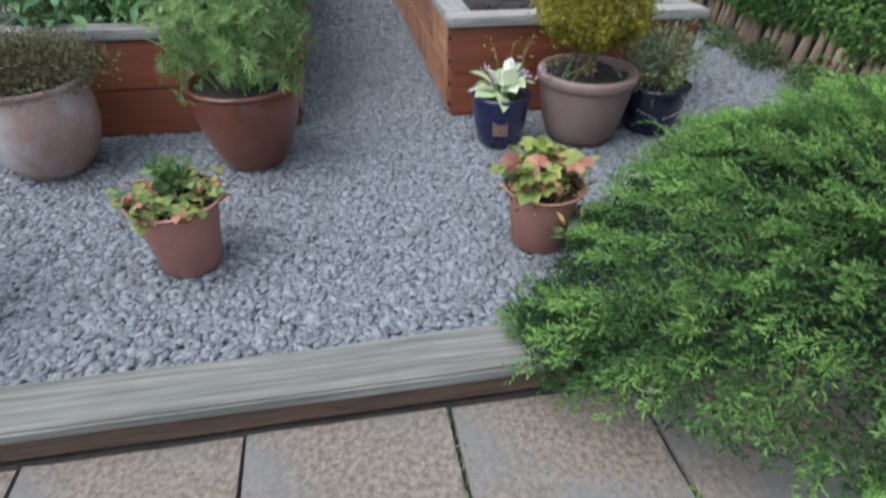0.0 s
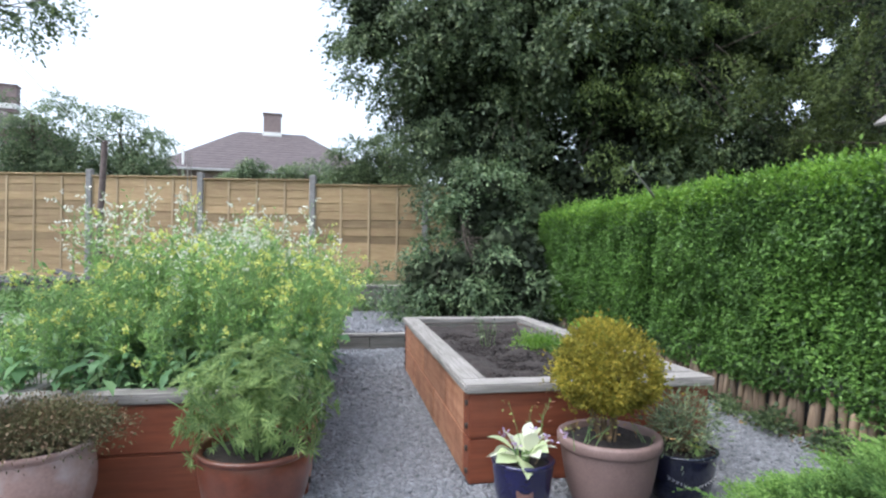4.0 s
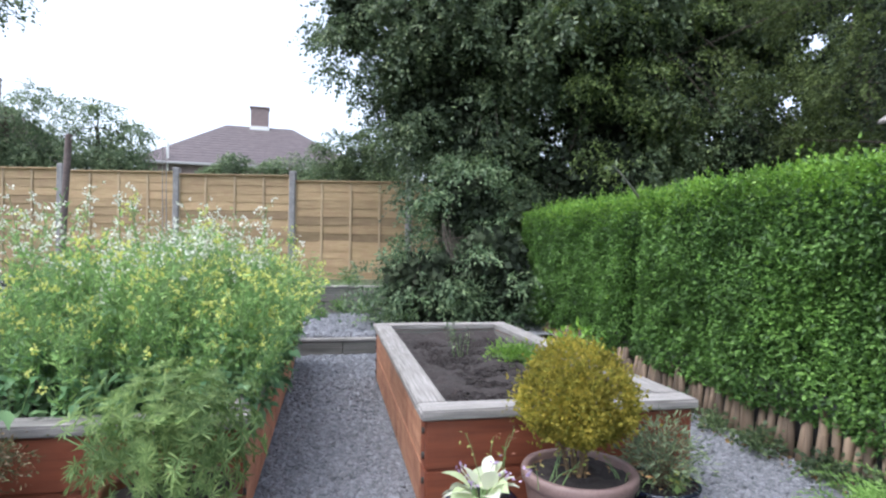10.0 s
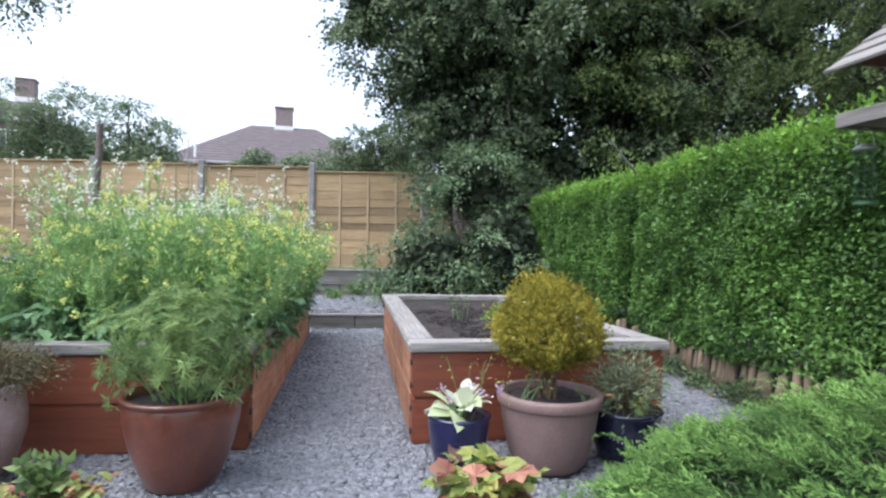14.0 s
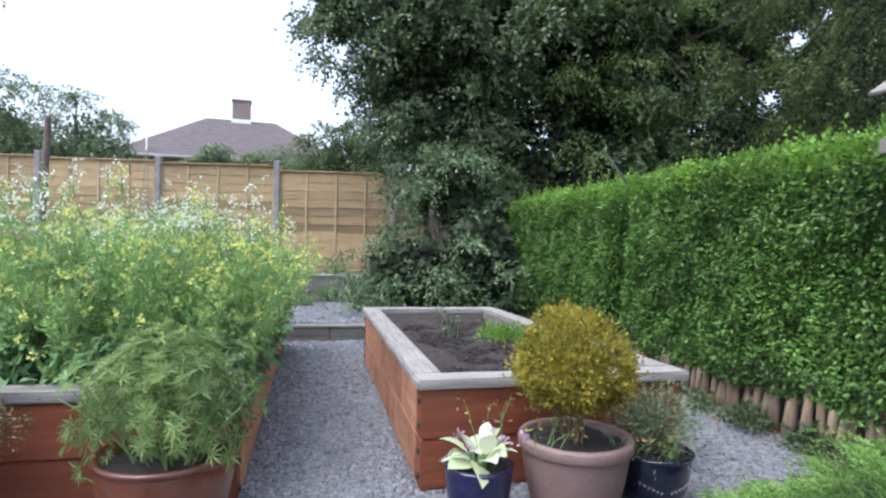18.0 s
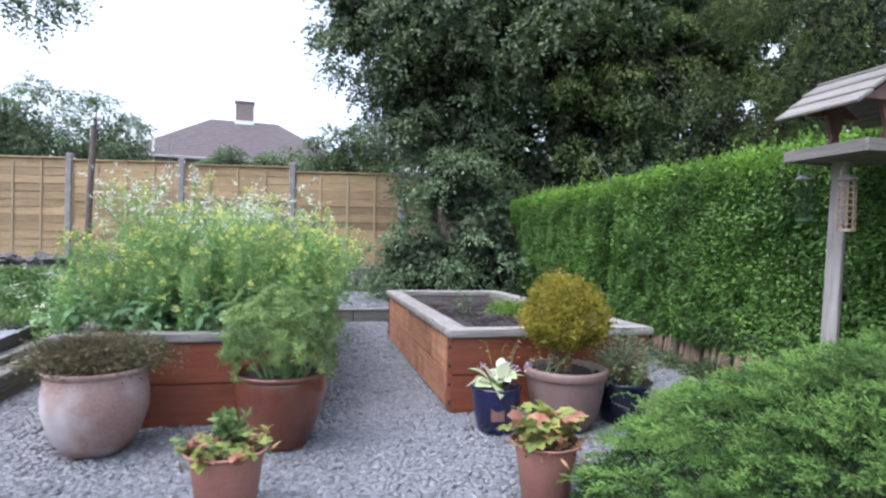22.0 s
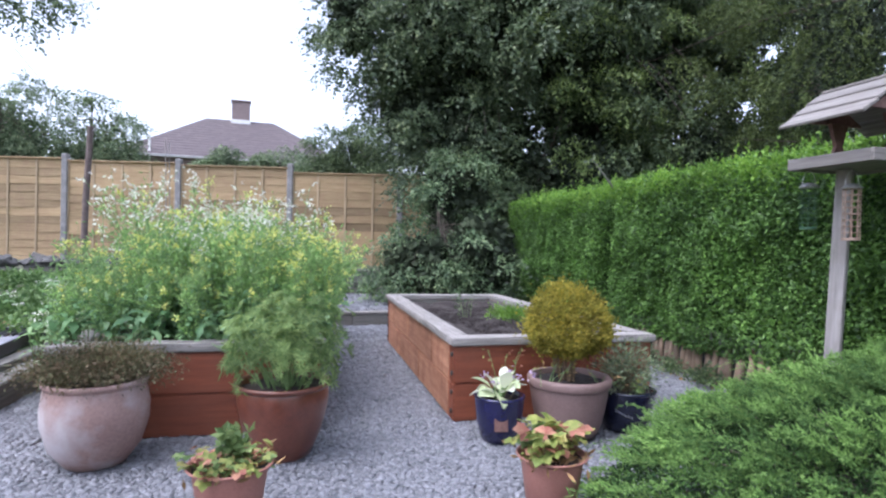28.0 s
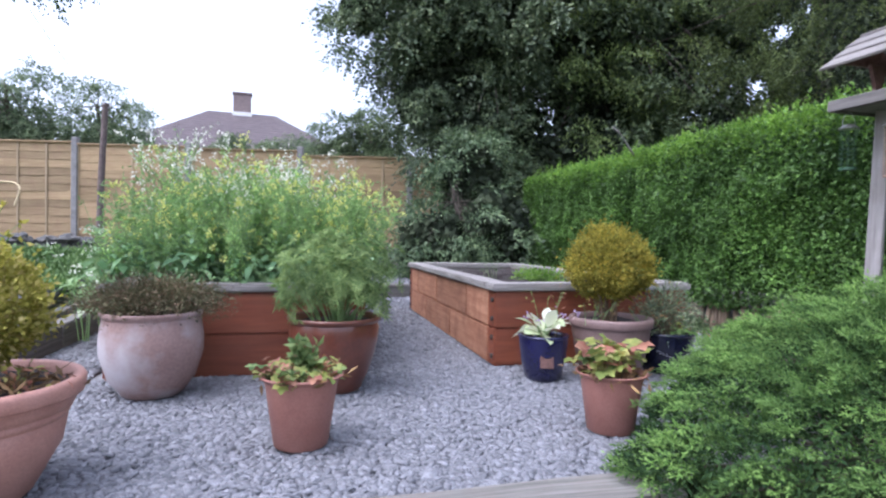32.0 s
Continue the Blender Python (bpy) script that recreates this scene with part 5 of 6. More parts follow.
# ---- flowering greens in the planted bed ----
def broad_leaves(name, base, way, size, wide=0.34):
    """Arching toothed leaves: a strip of five stations, folded along its midrib."""
    n = len(base)
    way = unit(way * [1, 1, 1.0])
    side = unit(np.cross(way, np.array([0, 0, 1.0])) + rng.normal(0, 0.25, (n, 3)))
    up = np.cross(side, way)
    size = np.broadcast_to(size, n)[:, None]
    sag = rng.uniform(0.25, 0.75, (n, 1)) * size
    vs = []
    for u, w in ((0.0, 0.12), (0.22, 0.75), (0.4, 0.55), (0.62, 1.0), (0.82, 0.6), (1.0, 0.06)):
        mid = base + way * size * u * (1 - 0.15 * u) - np.array([0, 0, 1.0]) * sag * u * u
        half = side * size * wide * 0.5 * w * rng.uniform(0.75, 1.2, (n, 1))
        rise = up * size * wide * 0.16 * w * rng.uniform(0.2, 1.6, (n, 1))
        vs += [mid - half + rise, mid, mid + half + rise]
    v = np.stack(vs, 1).reshape(-1, 3)
    q = np.array([[3 * i + j, 3 * i + j + 1, 3 * i + j + 4, 3 * i + j + 3] for i in range(5) for j in (0, 1)])
    return fast(name, v, (np.arange(n)[:, None, None] * 18 + q).reshape(-1, 4))


def mustard(high, seed):
    """Broad leaves below, fine growth above; every third kind ends in white sprays, the rest in yellow heads."""
    white = seed % 3 == 0
    t = thing("mustard_plant", "tall mustard gone to loose white flower sprays" if white else "blue-green mustard plant with yellow flower heads", "flowering plant", group="flowering greens")
    st = stems_from((0, 0, -0.03), 4, 0.13, high, 0.0042, 0.02, 0.4)
    side = []
    for pts, *_ in st:
        for k in range(9):
            q = pts[rng.integers(2, 6)]
            d = unit(np.array([rng.normal(), rng.normal(), 1.5]))
            u = np.linspace(0, 1, 5)[:, None]
            side.append((q + d * u * rng.uniform(0.07, 0.2) + np.array([0, 0, 0.05]) * u ** 2, 0.0022, 0.001))
    part("stalk", tubes("stalk", st + side, 4), M_STEM, t)
    P, D, S = [], [], []
    for pts, *_ in st:
        for k in range(22):
            u = rng.random() * 0.82
            i, f = int(u * 5), u * 5 - int(u * 5)
            a = rng.uniform(0, 2 * np.pi)
            P.append(pts[i] * (1 - f) + pts[i + 1] * f), D.append([math.cos(a), math.sin(a), rng.uniform(0.1, 1.0)]), S.append(rng.uniform(0.06, 0.14) * (1.15 - 0.7 * u))
    part("leaf_mass", broad_leaves("leaf_mass", np.array(P), np.array(D), np.array(S)), L_MUSTARD, t)
    P, D, S = [], [], []
    for pts, *_ in side:
        for k in range(12):
            q = pts[rng.integers(0, 5)]
            P.append(q + rng.normal(0, 0.012, 3)), D.append(rng.normal(size=3) * [1, 1, 0.6] + [0, 0, 0.7]), S.append(rng.uniform(0.014, 0.045))
    part("new_growth", blades("new_growth", np.array(P), np.array(D), np.array(S), 0.3, 0.2, droop=0.25), L_MUSTARD_TOP, t, "fine yellow-green upper leaves and pods")
    P = []
    for q in [p[-1] for p, *_ in st + side]:
        if rng.random() < (0.1 if white else 0.2):
            P.append(q + rng.normal(0, 1, (13, 3)) * [0.011, 0.011, 0.009])
    if P:
        P = np.concatenate(P)
        part("yellow_bloom", blades("yellow_bloom", P, rng.normal(size=P.shape) + [0, 0, 0.4], rng.uniform(0.012, 0.018, len(P)), 0.85, 0.1), L_YELLOW, t)
    if white:
        sp, P = [], []
        for pts, *_ in st:
            for k in range(4):
                d = unit(np.array([rng.normal(), rng.normal(), 1.5]))
                u = np.linspace(0, 1, 5)[:, None]
                arm = pts[-1] + d * u * rng.uniform(0.1, 0.34)
                sp.append((arm, 0.0018, 0.0009))
                for j in range(7):
                    P.append(arm[0] + (arm[-1] - arm[0]) * rng.uniform(0.5, 1.03) + rng.normal(0, 0.017, 3) + rng.normal(0, 0.003, (3, 3)))
        part("flower_stalk", tubes("flower_stalk", sp, 4), M_STEM, t)
        P = np.concatenate(P)
        part("white_bloom", blades("white_bloom", P, rng.normal(size=P.shape), rng.uniform(0.01, 0.016, len(P)), 0.75, 0.1), L_WHITE, t)
    return t


variants = [mustard(h, k) for k, h in enumerate((0.7, 0.67, 0.6, 0.76, 0.7, 0.56))]
spots, first = [], set()
for gx in range(8):
    for gy in range(15):
        spots.append((-1.6 + 0.142 * gx + random.uniform(-.05, .05), 0.12 + 0.18 * gy + random.uniform(-.06, .06)))
for k, (x, y) in enumerate(spots):
    v = random.choice((0, 1, 2, 3, 4, 5, 1, 2, 4, 5, 0, 3))
    if v in (0, 3) and (y < 0.5 or x < -1.5 or x > -0.66):
        v = random.choice((1, 2, 4, 5))
    edge = min(1.0, 0.62 + 0.5 * min(x + 1.74, -0.48 - x, y) / 0.3)
    lean = random.uniform(-5, 5) + (random.uniform(2, 12) if x > -0.85 else -random.uniform(6, 20) if x < -1.45 else 0)
    m = Matrix.Translation((x, y, 0.3)) @ Matrix.Rotation(radians(lean), 4, "Y") @ Matrix.Rotation(radians(random.uniform(-6, 6)), 4, "X") @ Matrix.Rotation(random.uniform(0, 6.28), 4, "Z")
    s = edge * random.uniform(0.85, 1.1)
    if v not in first:
        first.add(v)
        variants[v].matrix_basis = m @ Matrix.Diagonal((s, s, s, 1))
    else:
        c = copy_thing(variants[v], m)
        c.scale = (s, s, s)
# broad skirt of leaves at the bed's edge
for k, (x, y) in enumerate([(-1.0, 0.02), (-1.35, 0.03), (-0.75, 0.06), (-0.62, 0.5), (-0.62, 0.95), (-0.6, 1.4), (-0.6, 1.9), (-0.6, 2.4), (-1.6, 0.1), (LEFT_X, 0.5), (LEFT_X, 1.0), (LEFT_X, 1.6)]):
    t = thing("skirt_greens", "broad blue-green leaves hanging over the coping", "leafy plant")
    n = 26
    a = rng.uniform(0, 2 * np.pi, n)
    P = np.stack([x + rng.normal(0, 0.06, n), y + 0.05 + rng.normal(0, 0.08, n), 0.36 + rng.uniform(0, 0.14, n)], 1)
    part("leaf_mass", broad_leaves("leaf_mass", P, np.stack([np.cos(a), np.sin(a) - 0.2, rng.uniform(0.1, 0.8, n)], 1), rng.uniform(0.07, 0.14, n)), L_MUSTARD, t)
    part("stalk", tubes("stalk", [([(x + 0.02, y + 0.1, 0.3), tuple(q)], 0.003, 0.002) for q in P[::2]], 4), M_STEM, t)


def tall_spray(x, y, high, mat, label):
    """One bare stalk that rises out of the greens and ends in a loose flower head."""
    t = thing("tall_flower_stalk", label, "flowering plant", (x, y, 0.3), group="tall flower stalks")
    u = np.linspace(0, 1, 9)[:, None]
    stalk = np.array([rng.normal(0, 0.05), rng.normal(0, 0.05), high]) * u + np.array([rng.normal(0, 0.03), rng.normal(0, 0.03), 0]) * np.sin(u * 3.1)
    arms, P = [], []
    for k in range(11):
        q = stalk[5] + (stalk[8] - stalk[5]) * rng.uniform(0.1, 1)
        d = unit(np.array([rng.normal(), rng.normal(), 1.1]))
        tip = q + d * rng.uniform(0.02, 0.075)
        arms.append(([q, (q + tip) / 2 + [0, 0, -0.004], tip], 0.0013, 0.0008))
        P.append(tip + rng.normal(0, 1, (7, 3)) * 0.0075)
    P = np.concatenate(P)
    part("stalk", tubes("stalk", [(stalk, 0.003, 0.0015)] + arms, 4), M_STEM, t)
    part("bloom", blades("bloom", P, rng.normal(size=P.shape) + [0, 0, 0.3], rng.uniform(0.01, 0.017, len(P)), 0.8, 0.1), mat, t)
    n = 26
    q = stalk[rng.integers(3, 8, n)] + rng.normal(0, 0.006, (n, 3))
    part("leaf_mass", blades("leaf_mass", q, rng.normal(size=(n, 3)) + [0, 0, 0.5], rng.uniform(0.02, 0.05, n), 0.26, 0.2, droop=0.25), L_MUSTARD_TOP, t)
    return t


for x, y, high in ((-0.7, 1.2, 0.87), (-0.62, 0.85, 0.72), (-1.5, 1.2, 0.88), (-1.3, 1.0, 0.86), (-1.36, 1.5, 0.94), (-0.9, 1.9, 0.8), (-1.62, 0.7, 0.76), (-0.55, 1.6, 0.66)):
    tall_spray(x, y, high, L_WHITE, "tall thin stalk topped with loose white flowers")
for x, y, high in ((-1.05, 1.6, 0.86), (-0.58, 1.25, 0.75), (-1.2, 0.9, 0.84), (-0.62, 0.5, 0.62), (-1.7, 1.6, 0.82), (-0.5, 0.9, 0.56), (-0.85, 0.8, 0.76)):
    tall_spray(x, y, high, L_YELLOW, "tall thin stalk topped with pale yellow flowers")


def umbel_plant(at, high):
    t = thing("white_umbel_plant", "pale-leaved plant with flat white flower heads beside the bed", "flowering plant", (at[0], at[1], at[2]), group="white umbels")
    st = stems_from((0, 0, -0.02), 8, 0.16, high, 0.003, 0.03, 0.3)
    part("stalk", tubes("stalk", st, 4), M_STEM, t)
    tips = np.array([p[-1] for p, *_ in st])
    P = np.repeat(tips, 15, 0) + rng.normal(0, 1, (15 * len(tips), 3)) * [0.017, 0.017, 0.006]
    part("white_bloom", blades("white_bloom", P, rng.normal(size=P.shape) + [0, 0, 0.5], rng.uniform(0.008, 0.014, len(P)), 0.8, 0.1), L_WHITE, t)
    n = 46
    k = rng.integers(0, len(st), n)
    P = np.array([st[i][0][rng.integers(2, 6)] for i in k])
    a = rng.uniform(0, 2 * np.pi, n)
    part("leaf_mass", broad_leaves("leaf_mass", P, np.stack([np.cos(a), np.sin(a), rng.uniform(0.1, 0.8, n)], 1), rng.uniform(0.05, 0.11, n), 0.45), L_PALE_LEAF, t)
    return t


for x, y, z, high in ((-1.97, 0.78, 0.05, 0.62), (-1.76, 0.44, 0.3, 0.4), (-1.93, 0.95, 0.05, 0.5), (-1.83, 1.1, 0.05, 0.6)):
    umbel_plant((x, y, z), high)

# ---- growth in the bare bed ----
leafy_pot("young_shrub", "thin upright seedling in the bare soil", (0.44, 1.35), 0.31, 7, 0.06, 0.2, 0.03, [(L_SHRUB, 1.0)], 0.5, 7)
creeper("carrot_tops", "feathery bright green seedlings in the soil", 120, (0.74, 1.2, 0.32), (0.19, 0.26, 0.07), 0.026, L_HEDGE_TIP, 0.0, "seedlings", 0.4, 0.6)
creeper("side_weeds", "bright green leaves between bed and hedge", 60, (1.2, 1.5, 0.25), (0.14, 0.35, 0.22), 0.045, L_HEDGE_TIP, -0.2, "weeds", 0.5)
for k, (x, y, z, r) in enumerate(((-0.2, 4.95, 0.2, 0.12), (0.1, 4.9, 0.2, 0.14), (-0.45, 4.6, 0.15, 0.08), (0.35, 3.9, 0.15, 0.16), (-0.1, 5.4, 0.5, 0.15))):
    creeper("wall_weeds", "yellow-green weeds at the foot of the sleepers", 40, (x, y, z), (r, r * 0.7, r * 1.3), 0.035, L_WEED, -0.3, "weeds", 0.4)
for k in range(44):
    x, y = random.uniform(-5.5, -2.4), random.uniform(1.2, 4.9)
    creeper("plot_weeds", "low patch of weeds on the vegetable plot", 60, (x, y, 0.13 + 0.045 * y), (0.45, 0.4, 0.08), 0.05, L_WEED, -0.05, "weeds", 0.5)
for k, (x, y) in enumerate(((-2.15, 2.9), (-1.95, 2.5), (-2.05, 3.3))):
    t = copy_thing(variants[k], pose(x, y, 0.1, 0, 0, k * 70))
    t.scale = (0.75, 0.75, 0.7)


# ---- small growth here and there ----
leafy_pot("dry_stalk", "thin dry stalks with a few withered leaves in the planter", (BEIGE[0] - 0.14, BEIGE[1] - 0.05), 0.25, 6, 0.09, 0.13, 0.022, [(L_DEAD, 0.8), (L_STRAW, 0.6)], 0.4, 4)
leafy_pot("dry_stalk", "thin dry stalks with a few withered leaves in the planter", (BEIGE[0] + 0.12, BEIGE[1] - 0.06), 0.25, 4, 0.05, 0.07, 0.02, [(L_DEAD, 1.0)], 0.4, 3)
leafy_pot("dry_stalk", "thin stalks with pinkish seed leaves beside the blue pot", (BLUE[0] + 0.03, BLUE[1] + 0.06), 0.19, 4, 0.06, 0.26, 0.02, [(L_STRAW, 0.8), (L_RED, 0.5)], 0.4, 5)
creeper("pink_heath", "faded pink-brown bush at the edge of the plot", 70, (-2.52, 1.12, 0.28), (0.16, 0.2, 0.12), 0.02, L_RED, -0.2, "shrub", 0.4)
leafy_pot("yellow_flower", "small yellow flowers beside the bird table's post", (1.5, -0.5), 0.12, 9, 0.1, 0.16, 0.018, [(L_YELLOW, 1.0), (L_WEED, 1.0)], 0.8, 4)
litter = thing("leaf_litter", "dry brown leaves scattered along the log edging", "leaf litter", kind="stuff")
n = 140
P = np.stack([rng.normal(1.68, 0.05, n), rng.uniform(-0.6, 1.8, n), rng.uniform(0.005, 0.02, n)], 1)
part("litter", blades("litter", P, rng.normal(size=P.shape) * [1, 1, 0.25], rng.uniform(0.015, 0.035, n), 0.55, 0.2), L_DEAD, litter)
moss = thing("joint_weeds", "small tufts of moss and weed in the paving joints", "weeds", kind="stuff")
n = 1500
k = rng.integers(0, 9, n)
P = np.stack([-2.42 + 0.43 * k + rng.normal(0, 0.007, n), rng.uniform(-1.82, -1.4, n), np.full(n, -0.09)], 1)
keep = np.array([noise.noise((a * 3, b * 5, 7)) > 0.12 for a, b, _ in P])
P = P[keep]
part("tuft", blades("tuft", P, rng.normal(size=P.shape) * 0.5 + [0, 0, 0.8], rng.uniform(0.008, 0.022, len(P)), 0.3, 0.2), L_WEED, moss)


# ---- bird table ----
bt = thing("bird_table", "weathered grey wooden bird table with a pitched roof", "bird table", (1.51, -0.695, 0), -88)
# local x runs along the eave, local y towards the hedge
post = part("post", box(-0.029, 0.029, -0.029, 0.029, 0.2, 1.175, 0.005), M_POSTWOOD, bt)
post.matrix_basis = pose(-0.113, 0.044, 0, 0, 0, 30) @ Matrix.Translation((0, 0, 1.175)) @ pose(0, 0, 0, 0, 1.9, 0) @ Matrix.Translation((0, 0, -1.175))
shoe = part("post_shoe", box(-0.046, 0.046, -0.046, 0.046, 0.19, 0.23, 0.006), M_METAL, bt, "pale metal post shoe")
shoe.matrix_basis = post.matrix_basis.copy()
part("tray_floor", box(-0.17, 0.17, -0.17, 0.17, 1.175, 1.19, 0.002), M_TABLE, bt)
for k in range(4):
    e = part("tray_rim", box(-0.187, 0.187 - 0.016, -0.008, 0.008, 1.165, 1.212, 0.002), M_TABLE, bt)
    e.matrix_basis = pose(0, 0, 0, 0, 0, 90 * k) @ pose(0, -0.179, 0)
for sx in (-1, 1):
    bm = box(-0.009, 0.009, -0.05, 0.05, 1.191, 1.365, 0.002)
    bmesh.ops.bisect_plane(bm, geom=bm.verts[:] + bm.edges[:] + bm.faces[:], plane_co=(0, 0, 1.27), plane_no=(0, 0, 1))
    for v in bm.verts:
        v.co.y *= 0.34 if abs(v.co.z - 1.27) < 0.001 else 0.95
    part("gable_support", bm, M_RUST, bt, "dark brown cut-out support").matrix_basis = pose(sx * 0.115, 0, 0)
    tri = bmesh.new()
    vs = [tri.verts.new((q, yy, zz)) for q in (-0.007, 0.007) for yy, zz in ((-0.17, 1.366), (0.17, 1.366), (0, 1.48))]
    tri.faces.new(vs[:3]), tri.faces.new(vs[3:][::-1])
    for i in range(3):
        j = (i + 1) % 3
        tri.faces.new((vs[i], vs[i + 3], vs[j + 3], vs[j]))
    part("gable", tri, M_RUST, bt, "dark brown gable end").matrix_basis = pose(sx * 0.15, 0, 0)
for sy in (-1, 1):
    for k in range(3):
        b = part("roof_board", plank(0.37, 0.092, 0.012, 0.003, 0.002, 8, k + sy), M_TABLE, bt)
        b.matrix_basis = pose(-0.185, sy * (0.2 - 0.071 * k), 1.36 + 0.054 * k, -sy * 33, 0, 0)
part("ridge_board", box(-0.185, 0.185, -0.02, 0.02, 1.505, 1.517, 0.003), M_TABLE, bt)


def wire_feeder(at, mat_wire, fill, label, high=0.17, gauge=0.001):
    t = thing("hanging_feeder", label, "bird feeder", at)
    r = 0.03
    paths = []
    for k in range(8):
        a = 2 * math.pi * k / 8
        paths.append(([(r * math.cos(a), r * math.sin(a), -high), (r * math.cos(a), r * math.sin(a), 0)], gauge, gauge))
    ang = np.linspace(0, 2 * np.pi, 17)
    for z in np.linspace(-high, 0, 9):
        paths.append((np.stack([r * np.cos(ang), r * np.sin(ang), np.full(17, z)], 1), gauge, gauge))
    for q in paths:
        part("wire", tubes("wire", [q], 4), mat_wire, t)
    part("cap", lathe([(0.037, 0), (0.038, 0.004), (0.02, 0.018), (0.006, 0.022), (0.0, 0.022)], 20), M_METAL, t, "grey metal lid")
    part("base", lathe([(0.0, -high - 0.006), (0.032, -high - 0.006), (0.032, -high + 0.004), (0.0, -high + 0.004)], 20), mat_wire, t)
    h = [(0.034 * math.cos(a), 0, 0.012 + 0.06 * math.sin(a)) for a in np.linspace(0, math.pi, 13)]
    part("handle", tubes("handle", [(h, 0.0015, 0.0015)], 5), M_METAL, t)
    if fill:
        part("peanuts", lathe([(0.0, -high), (0.024, -high), (0.025, -high * 0.45), (0.0, -high * 0.42)], 12, 0.1), fill, t)
    return t


M_COPPER = mottled("copper_wire", (0.25, 0.17, 0.13), (0.4, 0.29, 0.22), 30, 0.5, 0.1, 100, metal=0.4)
wire_feeder((1.437, -0.711, 1.078), M_COPPER, None, "empty hanging bird feeder of coppery wire", 0.2, 0.0019)
M_GREENWIRE = mottled("green_wire", (0.02, 0.06, 0.03), (0.03, 0.08, 0.04), 20, 0.5, 0.1, 80)
wire_feeder((1.4, -0.545, 1.094), M_GREENWIRE, None, "empty hanging feeder cage of dark green wire", 0.17, 0.0007)

# ---- poles and washing line ----
M_OLDPOST = mottled("worn_post", (0.09, 0.065, 0.06), (0.17, 0.13, 0.12), 14, 0.8, 0.3, 70)
pole = thing("line_post", "rusty brown steel washing-line post leaning slightly", "post")
part("shaft", tubes("shaft", [([(-3.24, 5.02, 0.3), (-3.22, 5.02, 1.2), (-3.17, 5.0, 2.12)], 0.036, 0.034)], 10), M_OLDPOST, pole, "", True)
part("hook", tubes("hook", [([(-3.17, 5.0, 2.05), (-3.12, 4.98, 2.08), (-3.09, 4.97, 2.13)], 0.008, 0.006)], 6), M_METAL, pole)
line = thing("washing_line", "thin sagging washing line", "line")
u = np.linspace(0, 1, 20)[:, None]
part("cord", tubes("cord", [(np.array([-3.17, 5.0, 2.1]) * (1 - u) + np.array([-3.14, 3.0, 2.46]) * u - np.array([0, 0, 0.06]) * np.sin(u * np.pi), 0.003, 0.003)], 4), M_WHITE, line)
for k, (x, y, z) in enumerate(((-2.95, 7.7, 2.45), (-2.9, 7.72, 2.4))):
    cane = thing("garden_cane", "thin grey cane standing by the fence", "cane")
    part("shaft", tubes("shaft", [([(x + 0.03, y, 0.4), (x, y, z)], 0.009, 0.007)], 6), M_POSTWOOD, cane)

# ---- clutter by the plot ----
def tray(at, turn, w, d, h, label):
    t = thing("black_tray", label, "seed tray", at, turn)
    part("base", box(-w / 2, w / 2, -d / 2, d / 2, 0, 0.008, 0.002), M_BLACK, t)
    for x0, x1, y0, y1 in ((-w / 2, w / 2, -d / 2, -d / 2 + 0.012), (-w / 2, w / 2, d / 2 - 0.012, d / 2), (-w / 2, -w / 2 + 0.012, -d / 2 + 0.013, d / 2 - 0.013), (w / 2 - 0.012, w / 2, -d / 2 + 0.013, d / 2 - 0.013)):
        part("side", box(x0, x1, y0, y1, 0.009, h, 0.002), M_BLACK, t)
    # grey plastic top; the sky's reflection on it is put into its pale colour
    part("liner", box(-w / 2 + 0.016, w / 2 - 0.016, -d / 2 + 0.016, d / 2 - 0.02, h - 0.014, h - 0.006, 0.002), M_LINER, t, "grey plastic top, its paleness from sky sheen put into the colour")
    for k in range(6):
        x = -w / 2 + w * (k + 0.7) / 6.4
        part("rib", box(x, x + 0.016, d / 2 - 0.2, d / 2 - 0.022, h - 0.005, h + 0.012, 0.003), M_BLACK, t)
    part("lip", box(-w / 2 - 0.015, w / 2 + 0.015, d / 2 + 0.001, d / 2 + 0.016, h - 0.012, h + 0.02, 0.002), M_BLACK, t)
    return t


M_LINER = mottled("sky_sheen_liner", (0.2, 0.2, 0.23), (0.34, 0.34, 0.38), 9, 0.35, 0.1, 90)
tray((-2.41, 1.2, 0.155), 6, 0.24, 0.66, 0.07, "black plastic tray with a pale grey top beside the sleepers")
tray((-2.46, 1.86, 0.17), 9, 0.26, 0.42, 0.06, "black plastic tray behind the other")
tendril = thing("dry_tendril", "long pale dry stalk arching over from the round planter", "dry stalk")
ends = ((-1.72, -1.0, 0.26), (-1.9, -0.82, 0.5), (-1.93, -0.66, 0.67), (-1.84, -0.59, 0.735), (-1.719, -0.59, 0.741), (-1.668, -0.635, 0.728), (-1.663, -0.654, 0.7), (-1.677, -0.658, 0.655))
fine = [np.array([np.interp(u, range(8), [e[k] for e in ends]) for k in range(3)]) for u in np.linspace(0, 7, 57)]
fine = [sum(fine[max(0, i - 4):i + 5]) / len(fine[max(0, i - 4):i + 5]) for i in range(57)]
part("strand", tubes("strand", [(fine, 0.003, 0.0022)], 6), M_STRAW, tendril, "", True)
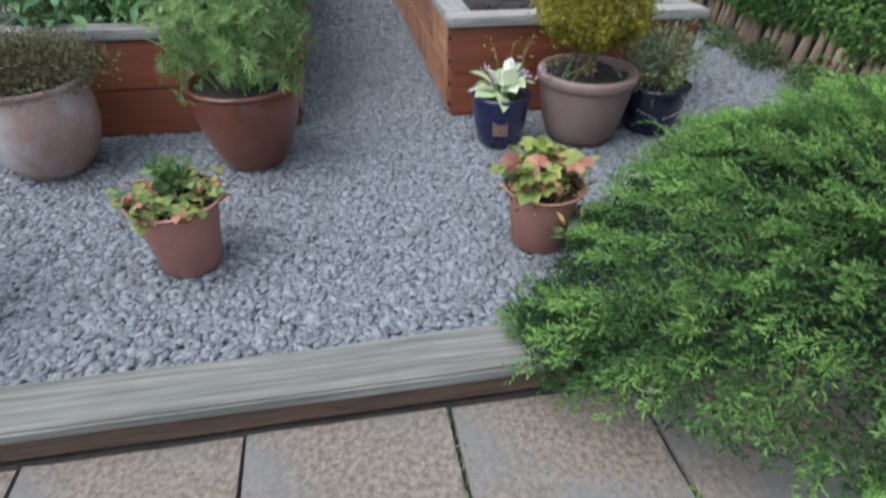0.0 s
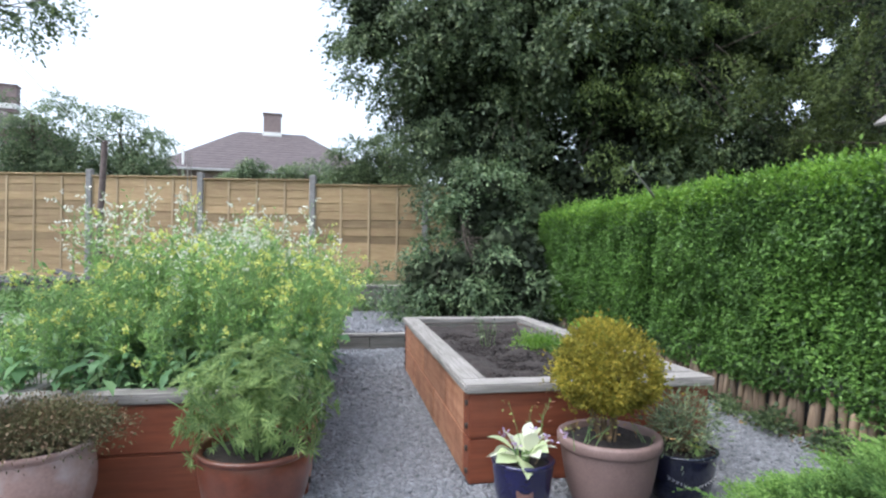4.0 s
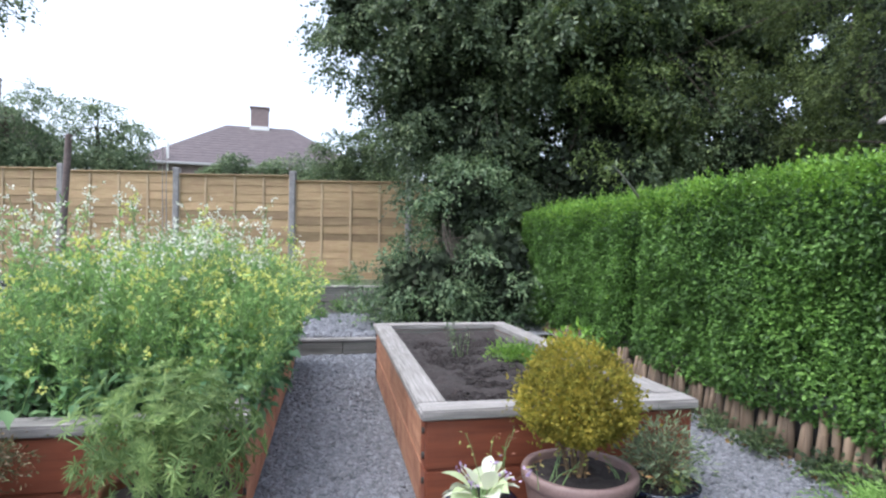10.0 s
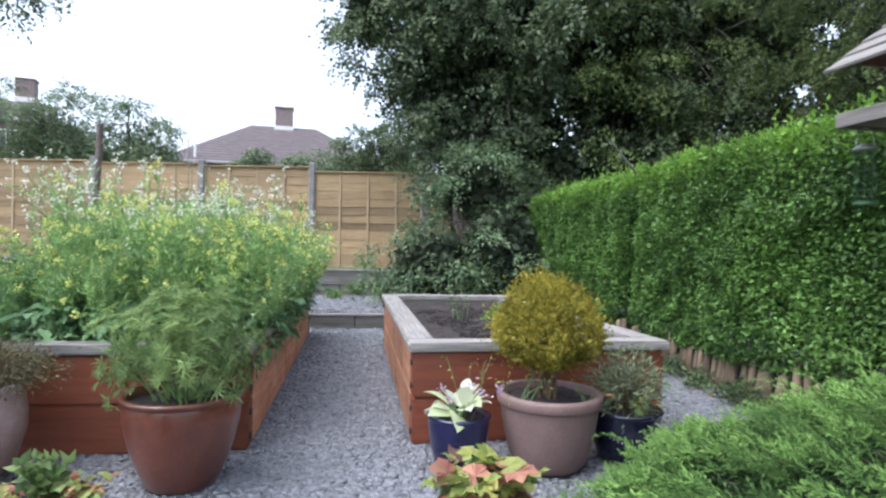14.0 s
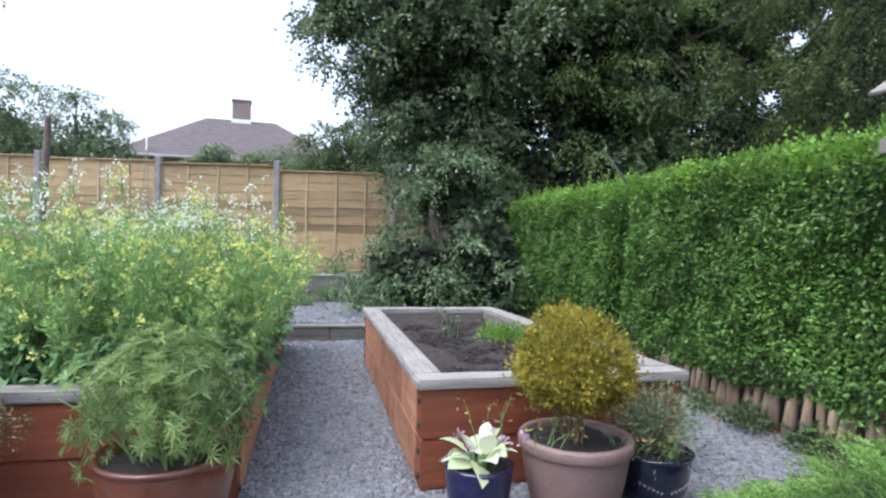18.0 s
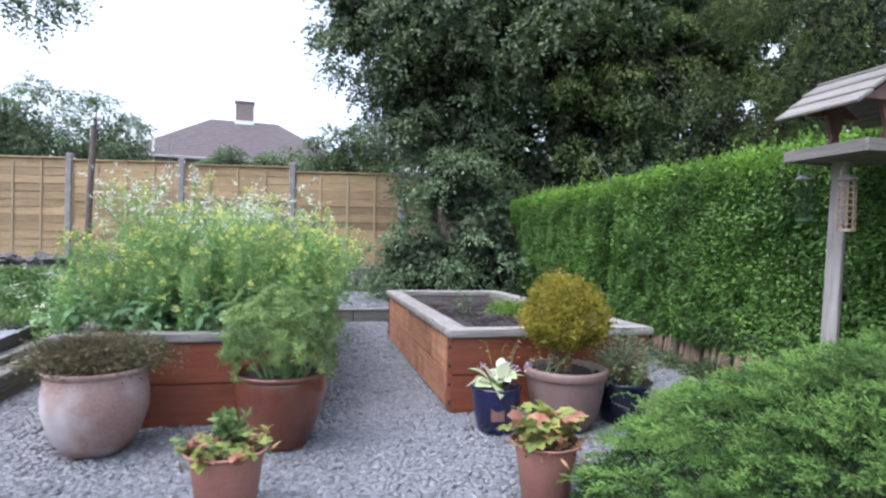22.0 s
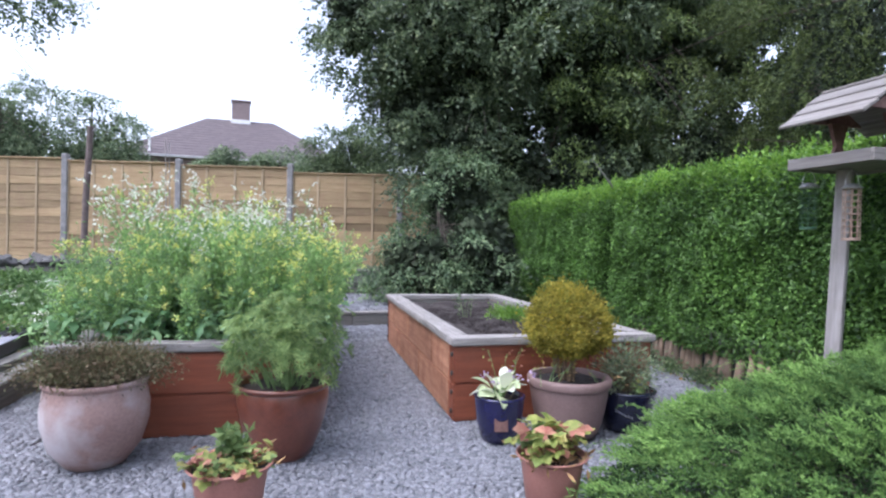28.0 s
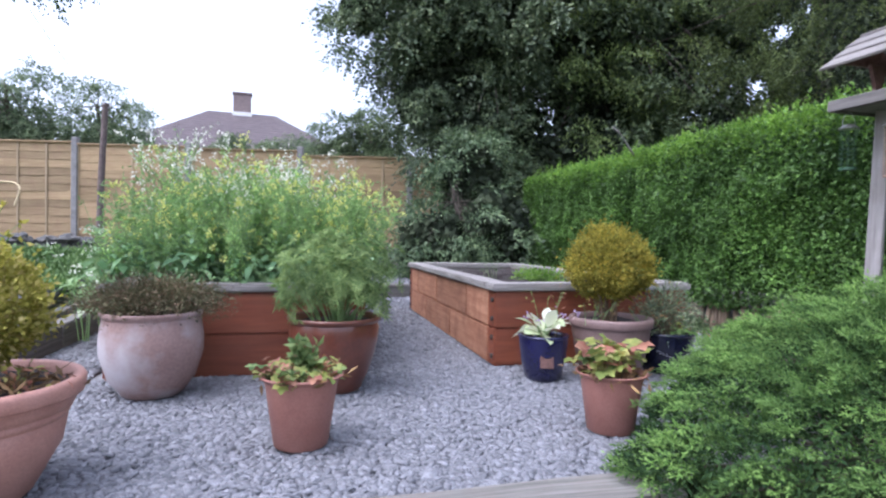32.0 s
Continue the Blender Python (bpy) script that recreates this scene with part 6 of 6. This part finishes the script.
for k, (x, y, s) in enumerate(((-5.3, 5.2, 0.15), (-5.0, 5.22, 0.12), (-4.72, 5.18, 0.14), (-4.4, 5.22, 0.11), (-4.15, 5.2, 0.15), (-3.85, 5.2, 0.12), (-3.6, 5.22, 0.14), (-3.4, 5.18, 0.1), (-3.0, 5.2, 0.17), (1.62, -0.3, 0.07), (1.5, -0.32, 0.05))):
    bm = bmesh.new()
    bmesh.ops.create_icosphere(bm, subdivisions=3, radius=s)
    for v in bm.verts:
        v.co *= 1 + 0.45 * noise.noise(v.co * (1.4 / s) + Vector((k * 5, 0, 0))) + 0.3 * noise.noise(v.co * (3.6 / s) + Vector((k * 9, 3, 0)))
        v.co.z *= 0.6
    ob = tagged(part("stone", bm, M_ROCK if k < 9 else M_TERRA_PINK, None, "", k > 8), "rough grey stone lying on the wall" if k < 9 else "pale rounded stone at the gravel's edge", "stone")
    ob.location = (x, y, 0.48 if k < 9 else 0.04)

chunk = thing("broken_slab", "grey broken slab leaning at the fence's foot", "rubble")
part("slab", plank(0.3, 0.16, 0.03, 0.006, 0.01, 6, 3), M_ROCK, chunk).matrix_basis = pose(-4.9, 7.75, 0.5, 25, 20, 15)

# ---- houses beyond ----
def house(at, turn, half, deep, eave, rise, ridge, label, stack_x=0.0):
    h = thing("house", label, "house", (*at, 0), turn)
    part("wall", box(-half + 0.4, half - 0.4, -deep + 0.4, deep - 0.4, -0.2, eave, 0.0), M_BRICK, h)
    bm = bmesh.new()
    b = [bm.verts.new((x, y, eave)) for x, y in ((-half, -deep), (half, -deep), (half, deep), (-half, deep))]
    r = [bm.verts.new((x, 0, eave + rise)) for x in (-ridge, ridge)]
    bm.faces.new((b[0], b[1], r[1], r[0])), bm.faces.new((b[2], b[3], r[0], r[1]))
    bm.faces.new((b[1], b[2], r[1])), bm.faces.new((b[3], b[0], r[0])), bm.faces.new(b[::-1])
    roof = part("roof", bm, M_ROOF, h, "hipped brown tiled roof")
    rows = 16
    for k in range(rows):
        u = (k + 0.5) / rows
        xa, ya, z = half + (ridge - half) * u, deep * (1 - u), eave + rise * u
        part("tile_course", box(-xa, xa, -ya - 0.02, -ya + deep / rows * 0.7, z - 0.02, z + 0.006, 0.0), M_ROOF, roof)
    st = part("chimney", box(stack_x - 0.47, stack_x + 0.47, -0.35, 0.35, eave + rise - 0.5, eave + rise + 0.98, 0.02), M_BRICK, h, "brick chimney stack")
    part("chimney_cap", box(stack_x - 0.52, stack_x + 0.52, -0.4, 0.4, eave + rise + 0.982, eave + rise + 1.07, 0.02), M_BRICK, st)
    part("flashing", box(stack_x - 0.5, stack_x + 0.5, -0.42, 0.42, eave + rise - 0.3, eave + rise - 0.02, 0.01), M_WHITE, st, "pale lead flashing")
    part("gutter", box(-half, half, -deep - 0.1, -deep, eave - 0.12, eave - 0.01, 0.01), M_CONCRETE, h)
    for x in (-half * 0.6, -half * 0.1, half * 0.45):
        w = part("window", box(x, x + 1.2, -deep + 0.33, -deep + 0.39, eave - 1.7, eave - 0.5, 0.01), M_WHITE, h)
        part("pane", box(x + 0.08, x + 0.56, -deep + 0.31, -deep + 0.328, eave - 1.62, eave - 0.58, 0.0), M_GLASS, w)
        part("pane", box(x + 0.64, x + 1.12, -deep + 0.31, -deep + 0.328, eave - 1.62, eave - 0.58, 0.0), M_GLASS, w)
    return h


house((-4.3, 31.0), 5, 5.3, 5.0, 4.6, 2.75, 1.75, "house with a hipped brown roof beyond the fence")
house((-21.8, 33.0), 12, 6.0, 4.5, 6.8, 2.0, 1.6, "second house half hidden behind bushes", 3.0)
vent = thing("vent_pipe", "white vent pipe above the fence line", "pipe")
part("shaft", tubes("shaft", [([(-7.7, 26.0, 0), (-7.7, 26.0, 5.5)], 0.055, 0.055)], 8), M_WHITE, vent)
